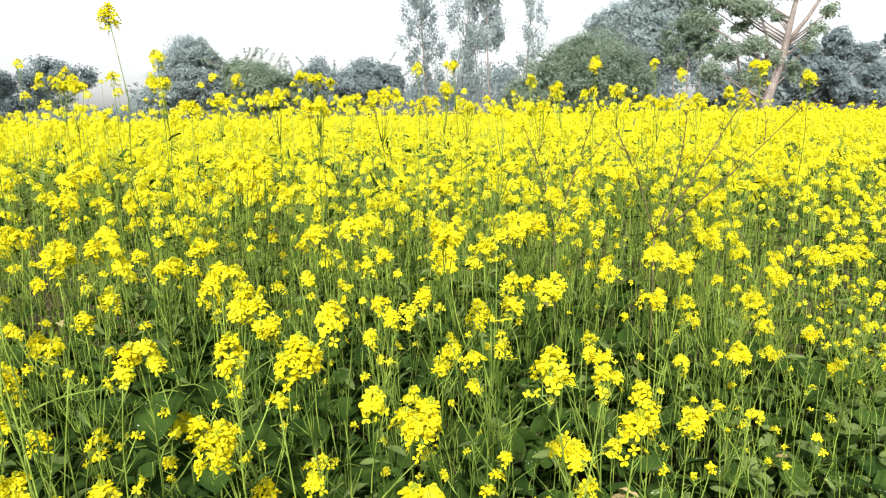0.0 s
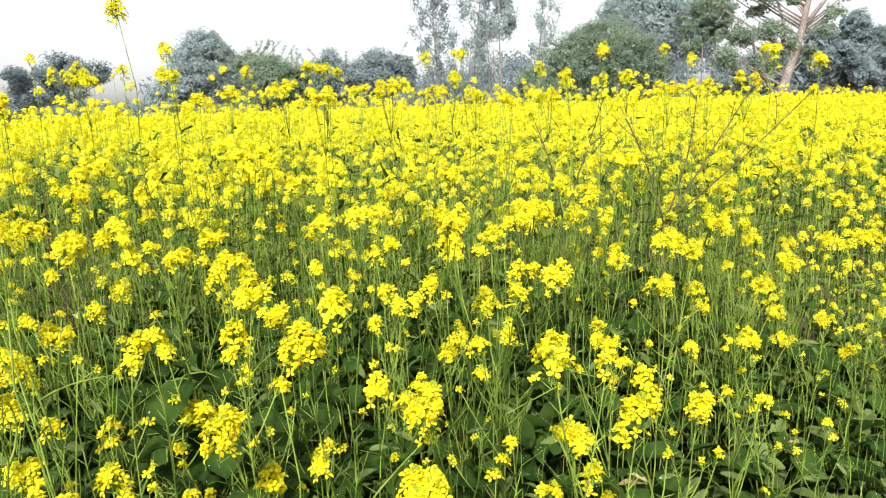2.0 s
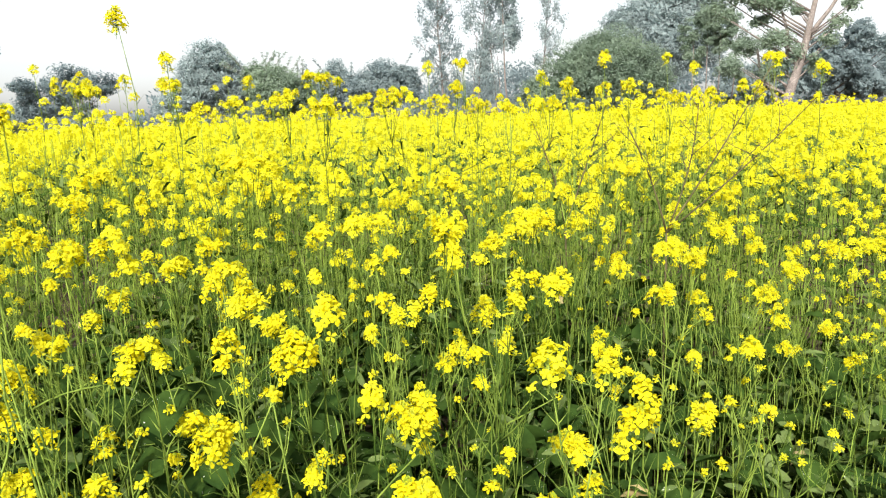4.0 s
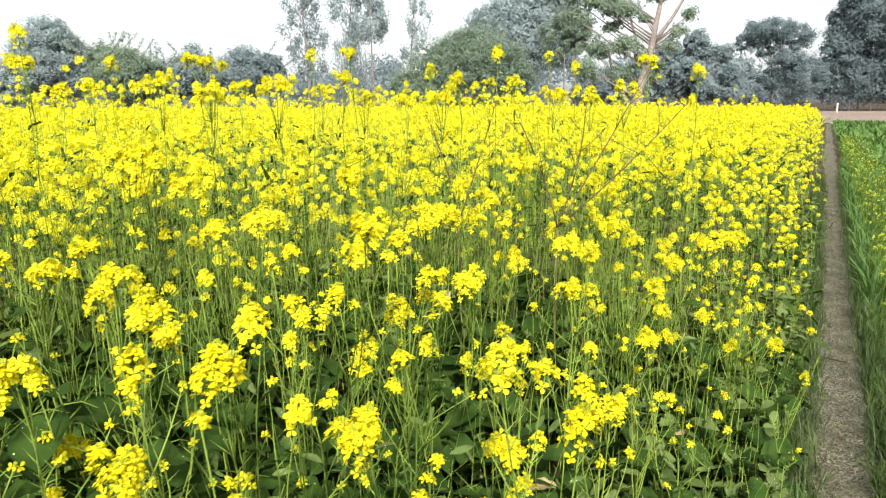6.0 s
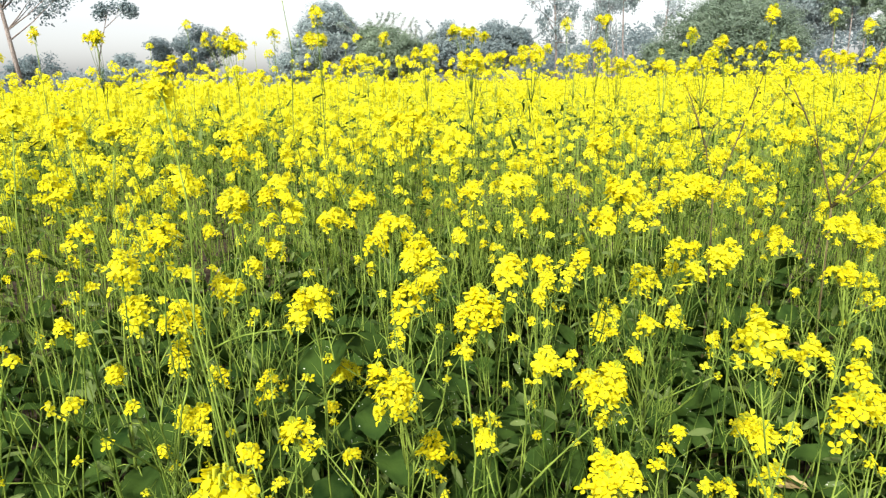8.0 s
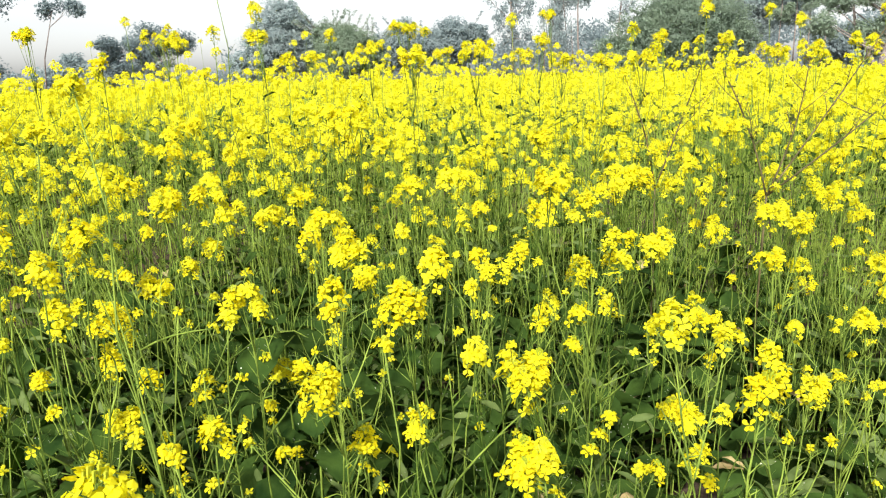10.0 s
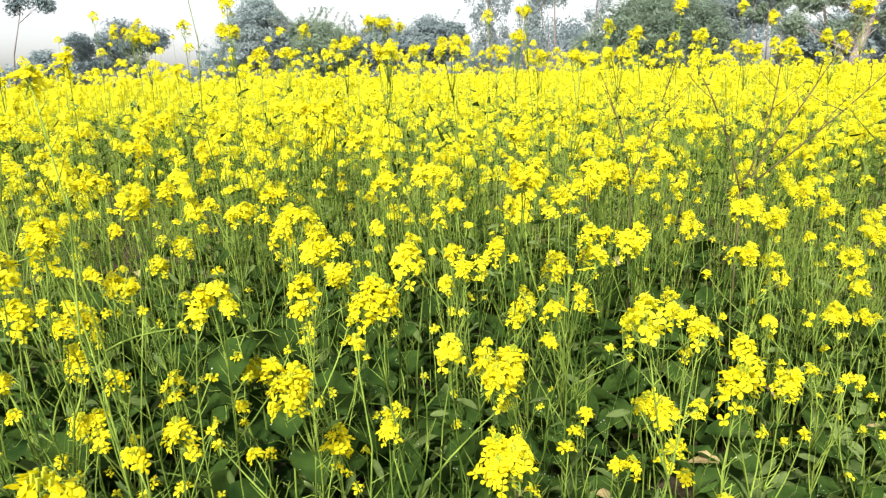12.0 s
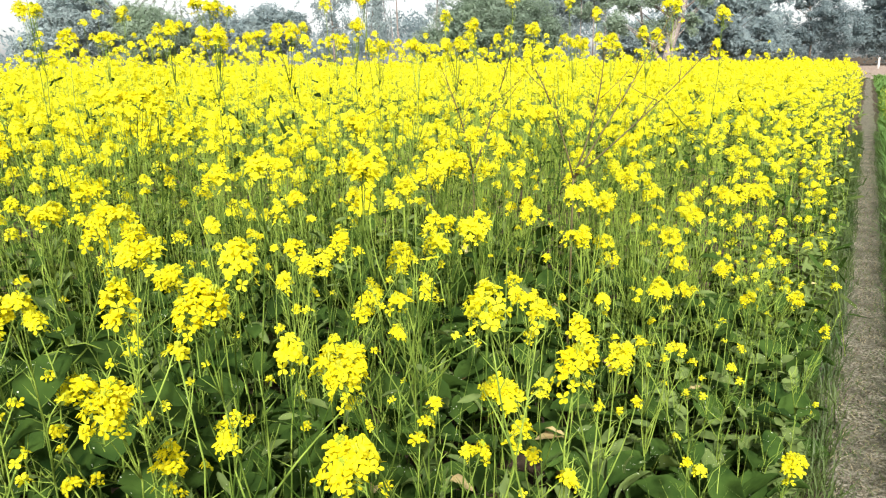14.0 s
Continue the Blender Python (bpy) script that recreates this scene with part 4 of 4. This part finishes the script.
    child("trunk", s.mesh("trunk", [bark]), base)
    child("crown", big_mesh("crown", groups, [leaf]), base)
    return base


def sprays(count, wide, low, high, seed, full=0.55):
    """Small drooping leaf sprays scattered up and down a slim eucalyptus."""
    rnd = random.Random(seed)
    lobes = []
    for k in range(count):
        z = low + (high - low) * (k + rnd.random()) / count
        lobes.append((max(-1.15, min(1.15, rnd.gauss(0, 0.6))) * wide * (0.65 + 0.35 * (z - low) / (high - low)), z, full * rnd.uniform(0.6, 1.35), full * rnd.uniform(0.7, 1.6)))
    return lobes


HAZY = "hazy grey-green tree with a rounded crown at the field's end"
AIRY = "tall airy eucalyptus with thin pale trunk and loose drooping foliage"
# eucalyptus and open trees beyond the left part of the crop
tree(-44.6, 58, AIRY, sprays(20, 2.4, 7.4, 13.5, 21, 0.8), HAZED_GREY, BARK_PALE, 0.2, [(0, 0), (-0.1, 4), (-0.4, 8), (-0.3, 13)], 0.8, 0.12, 0.2, 0.4, 1, 0, 1)
tree(-42.0, 58, AIRY, [(2.6, 6.9, 1.5, 0.9), (3.4, 8.0, 1.3, 1.0)] + sprays(16, 2.6, 7.6, 13.5, 22, 0.8), HAZED_DARK, BARK_PALE, 0.2, [(0.3, 0), (0, 4), (-0.5, 8), (-0.4, 13)], 0.8, 0.12, 0.2, 0.35, 1, 0, 2)
tree(-34.6, 60, "slim tree with a few hanging leaf sprays", [(-1.2, 6.9, 1.0, 0.6), (0.6, 7.3, 0.9, 0.6)], HAZED_DARK, BARK_PALE, 0.07, [(-2.6, 0), (-2.2, 3.5), (-1.2, 6.8)], 0.5, 0.12, 0.3, 0.35, 1, 0, 31)
tree(-40.8, 70, "low dark tree at the far field's edge", [(0, 3.0, 1.9, 1.3), (-1.6, 2.4, 1.3, 1.4)], HAZED_DARK, BARK, 0.14, None, 0.9, 0.11, 0.5, 0, 1, 0, 3)
tree(-35.0, 76, "low hazy shrub at the far field's edge", [(0, 2.7, 2.1, 1.9), (2.2, 2.2, 1.6, 1.6), (-2.4, 1.8, 1.6, 1.3)], HAZED_GREY, BARK, 0.15, None, 1.0, 0.13, 0.6, 0, 1, 0, 5)
tree(-29.8, 64, "dark broad tree with an uneven crown and several slim trunks", [(0, 5.0, 2.4, 1.3), (-2.0, 3.6, 1.9, 1.7), (2.4, 4.7, 1.4, 1.0), (-3.2, 4.5, 1.2, 0.8), (0.6, 3.2, 1.5, 1.4)], HAZED_DARK, BARK_PALE, 0.11, [(1.6, 0), (1.5, 2.0), (0.8, 3.6), (0.2, 5.0)], 1.0, 0.11, 0.45, 0, 2, 0, 4)
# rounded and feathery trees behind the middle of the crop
tree(-20.0, 78, HAZY, [(0.2, 6.6, 2.9, 3.6), (-1.7, 4.8, 2.5, 3.4), (1.7, 5.0, 2.5, 3.6), (-4.0, 2.7, 1.7, 1.9)], HAZED_GREY, BARK, 0.3, None, 1.3, 0.11, 0.72, 0, 1, 0, 6)
tree(-14.9, 74, "feathery olive-green bushy tree with upright twigs", [(0, 4.2, 3.0, 3.1), (-1.9, 5.2, 1.6, 2.2), (2.4, 3.6, 2.0, 2.4)], HAZED_GREEN, BARK, 0.2, None, 1.2, 0.10, 0.7, 0, 1, 9, 7)
tree(-10.3, 86, HAZY, [(0, 5.2, 2.4, 3.0), (-2.2, 4.2, 2.2, 2.6), (2.0, 4.0, 2.0, 2.4)], HAZED_GREY, BARK, 0.25, None, 1.1, 0.12, 0.68, 0, 1, 2, 8)
tree(-6.2, 84, HAZY, [(0, 5.2, 3.2, 3.0), (-2.6, 4.2, 2.4, 2.6), (2.6, 4.8, 2.0, 2.6)], HAZED_GREY, BARK, 0.25, None, 1.1, 0.12, 0.7, 0, 1, 1, 10)
tree(-1.6, 74, AIRY, sprays(44, 2.2, 4.2, 15.0, 3), HAZED_GREY, BARK_PALE, 0.15, [(0.3, 0), (0.2, 5), (0, 10), (0.2, 15)], 0.8, 0.13, 0.2, 0.45, 0, 0, 11)
tree(2.4, 72, "clump of eucalyptus stems with loose drooping foliage", sprays(46, 2.1, 3.6, 15.5, 8, 0.8), HAZED_GREY, BARK_PALE, 0.12, [(-0.9, 0), (-1.0, 4), (-0.4, 9), (0.2, 15)], 0.85, 0.13, 0.25, 0.5, 0, 0, 12, 1.0, [[(0.9, 0), (0.7, 4), (0.3, 8.5), (0.6, 13)], [(-1.6, 0), (-1.4, 4.5), (-1.0, 9)], [(1.7, 0), (1.3, 3.4), (1.0, 7)]])
tree(3.6, 70, "slim eucalyptus with a bare pale lower trunk", [(0.5, 9.5, 1.3, 2.5), (0.2, 13.0, 1.5, 2.2)], HAZED_GREY, BARK_PALE, 0.11, [(0.6, 0), (0.2, 4.5), (0.2, 9), (0.1, 14)], 0.9, 0.13, 0.4, 0.5, 1, 0, 13)
tree(7.3, 86, AIRY, sprays(24, 1.8, 6.4, 15.5, 5, 0.6), HAZED_GREY, BARK_PALE, 0.12, [(-0.6, 0), (-0.6, 6), (-0.2, 11), (0.1, 15)], 0.6, 0.13, 0.2, 0.5, 0, 0, 14)
tree(11.5, 66, "large dense dark-green dome-shaped tree behind the crop", [(0.9, 4.6, 4.2, 4.3), (-2.6, 3.8, 3.4, 3.6), (-5.2, 2.3, 2.6, 2.4), (4.0, 3.6, 2.6, 3.4), (-0.6, 5.6, 2.8, 2.8)], HAZED_GREEN, BARK, 0.35, None, 1.35, 0.085, 0.78, 0, 1, 0, 15)
tree(16.4, 84, "tall grey-green spreading tree rising behind a rounded one", [(0, 9.2, 4.4, 5.2), (-5.4, 8.4, 2.3, 4.6), (-2.6, 10.8, 3.0, 3.2), (4.2, 9.8, 3.2, 4.6), (2.0, 13.6, 3.4, 3.2)], HAZED_GREY, BARK, 0.35, None, 1.2, 0.12, 0.65, 0, 1, 0, 16)
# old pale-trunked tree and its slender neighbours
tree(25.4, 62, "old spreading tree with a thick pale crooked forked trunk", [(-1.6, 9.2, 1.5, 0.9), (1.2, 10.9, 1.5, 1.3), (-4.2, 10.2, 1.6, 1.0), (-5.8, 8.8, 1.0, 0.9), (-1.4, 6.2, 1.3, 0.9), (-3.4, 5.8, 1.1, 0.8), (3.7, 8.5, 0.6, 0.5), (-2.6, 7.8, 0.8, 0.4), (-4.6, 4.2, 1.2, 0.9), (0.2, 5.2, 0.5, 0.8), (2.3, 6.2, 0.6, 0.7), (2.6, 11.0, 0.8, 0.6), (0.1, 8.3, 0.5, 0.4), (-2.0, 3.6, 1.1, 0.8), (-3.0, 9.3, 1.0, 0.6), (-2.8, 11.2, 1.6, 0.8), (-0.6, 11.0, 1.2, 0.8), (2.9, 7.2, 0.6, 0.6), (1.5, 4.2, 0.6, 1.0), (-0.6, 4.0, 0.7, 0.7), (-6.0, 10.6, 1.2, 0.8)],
     HAZED_GREEN, BARK_PALE, 0.42, [(-0.5, 0), (-0.3, 1.8), (0.2, 3.6), (0.55, 4.9), (0.9, 6.3), (1.0, 7.8), (1.3, 9.4), (1.3, 11)], 1.0, 0.12, 0.25, 0, 1, 0, 17, 1.0,
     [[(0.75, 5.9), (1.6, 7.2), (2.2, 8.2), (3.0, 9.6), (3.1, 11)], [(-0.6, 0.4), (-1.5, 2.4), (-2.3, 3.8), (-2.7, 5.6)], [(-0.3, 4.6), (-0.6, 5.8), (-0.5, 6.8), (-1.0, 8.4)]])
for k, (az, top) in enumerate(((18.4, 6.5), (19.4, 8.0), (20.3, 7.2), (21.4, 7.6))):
    tree(az, 72, "slender young tree with a bare pale stem", [(0.1, top, 1.1, 1.5), (-0.4, top + 1.8, 1.0, 1.2)], HAZED_GREEN, BARK_PALE, 0.085, [(0.3 - 0.2 * k, 0), (0.1, top * 0.5), (0, top + 1)], 0.9, 0.11, 0.5, 0, 1, 0, 40 + k)
tree(29.3, 78, "hazy dark tree with an uneven open crown", [(0.3, 7.2, 1.6, 1.6), (-2.4, 6.0, 1.8, 1.8), (2.7, 6.3, 1.3, 0.9), (-0.6, 4.6, 2.2, 1.6), (3.5, 4.0, 0.9, 1.1), (-3.4, 3.6, 2.0, 2.2), (1.2, 2.8, 2.2, 1.4), (4.2, 2.4, 1.5, 1.1)], HAZED_DARK, BARK, 0.25, None, 1.0, 0.12, 0.52, 0, 1, 0, 19)
tree(23.4, 86, HAZY, [(0, 3.4, 3.0, 2.6), (-3.0, 2.8, 2.4, 2.2)], HAZED_GREY, BARK, 0.2, None, 1.0, 0.13, 0.7, 0, 1, 0, 23)
tree(31.8, 92, "hazy tree with sky showing between its boughs", [(0, 5.2, 2.0, 1.4), (1.4, 3.0, 2.0, 1.6), (-1.4, 3.4, 1.8, 1.6)], HAZED_GREY, BARK_PALE, 0.16, None, 0.8, 0.13, 0.45, 0, 2, 0, 24)
tree(34.7, 106, "dark flat-topped tree with spreading boughs and sky between them", [(-0.4, 9.8, 2.9, 1.4), (2.2, 9.0, 2.4, 1.6), (-2.9, 8.4, 1.5, 1.0), (1.8, 6.4, 2.3, 1.9), (3.6, 4.2, 2.6, 3.2), (0.2, 4.2, 1.7, 1.5), (-2.2, 3.0, 2.4, 2.2), (-0.8, 7.6, 1.3, 1.0)], HAZED_DARK, BARK, 0.16, [(0.6, 0), (0.4, 4), (-0.1, 7), (-0.4, 9.8)], 0.95, 0.13, 0.45, 0, 1, 0, 20, 1.15)
tree(40.9, 110, "large dark tree with a slim pale trunk before it", [(0.8, 12.0, 4.4, 6.0), (-2.4, 7.6, 2.9, 4.2), (-1.4, 14.2, 2.4, 3.4), (4.0, 8.5, 3.6, 6.0), (0.5, 4.0, 4.6, 2.6), (-4.0, 4.2, 2.0, 2.8), (-3.2, 11.4, 1.6, 1.8)], HAZED_DARK, BARK_PALE, 0.12, [(-0.5, 0), (-0.5, 5), (-0.6, 9), (-0.3, 13)], 1.1, 0.14, 0.65, 0, 1, 0, 21, 1.1)
tree(47.5, 110, "large dark tree beyond the wheat", [(0, 11, 5.6, 8.0), (-4.0, 7.0, 3.4, 5.6), (4.0, 8.5, 3.6, 6.0), (0, 3.6, 5.0, 2.6)], HAZED_DARK, BARK, 0.25, None, 1.3, 0.12, 0.75, 0, 1, 0, 22, 1.1)


def build_far_woods():
    rng = np.random.default_rng(21)
    n = 820
    az, dist = np.radians(rng.uniform(-70, 75, n)), rng.uniform(96, 125, n)
    h = 0.8 + 3.6 * rng.random(n) * (0.65 + 0.35 * np.sin(az * 11))
    h = np.where(np.degrees(az) > 17, rng.uniform(0.8, 7.6, n), h)
    near = np.degrees(az) > 33
    dist, h = np.where(near, dist + 12, dist), np.where(near, np.where(np.degrees(az) < 37, h * 0.65, h), h)
    h = np.where((np.degrees(az) > -20) & (np.degrees(az) < 6), h * 1.5 + 0.8, h)
    gap = (np.degrees(az) > -30) & (np.degrees(az) < -23.5)
    h = np.where(gap, h * 0.35, h)
    c = np.column_stack([np.sin(az) * dist, np.cos(az) * dist, h])
    far, close = c[~near], c[near]
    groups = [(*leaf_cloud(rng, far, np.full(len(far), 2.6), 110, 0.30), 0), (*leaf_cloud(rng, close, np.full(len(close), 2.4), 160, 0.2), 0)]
    ob = new("far_woods", big_mesh("far_woods", groups, [HAZED_DARK]))
    tagged(ob, "low hazy grey-green thicket along the horizon", "woods", kind="stuff")


build_far_woods()


# ---- field posts where the wheat ends ----
def post(az, dist, height, thick, seed):
    rng = random.Random(seed)
    s = Shape()
    pts = [Vector((rng.uniform(-0.01, 0.01), rng.uniform(-0.01, 0.01), height * i / 4)) for i in range(5)]
    s.tube(pts, thick, thick * 0.85, 6)
    ob = new("field_post", s.mesh("field_post", [WHITE_POST]))
    ob.location = (math.sin(radians(az)) * dist, math.cos(radians(az)) * dist, 0.0)
    tagged(ob, "whitewashed boundary post standing at the wheat's end", "post", "field boundary posts")


post(39.35, 86, 1.15, 0.11, 1)
post(40.1, 110, 1.7, 0.06, 2)
post(41.45, 110, 1.7, 0.065, 3)
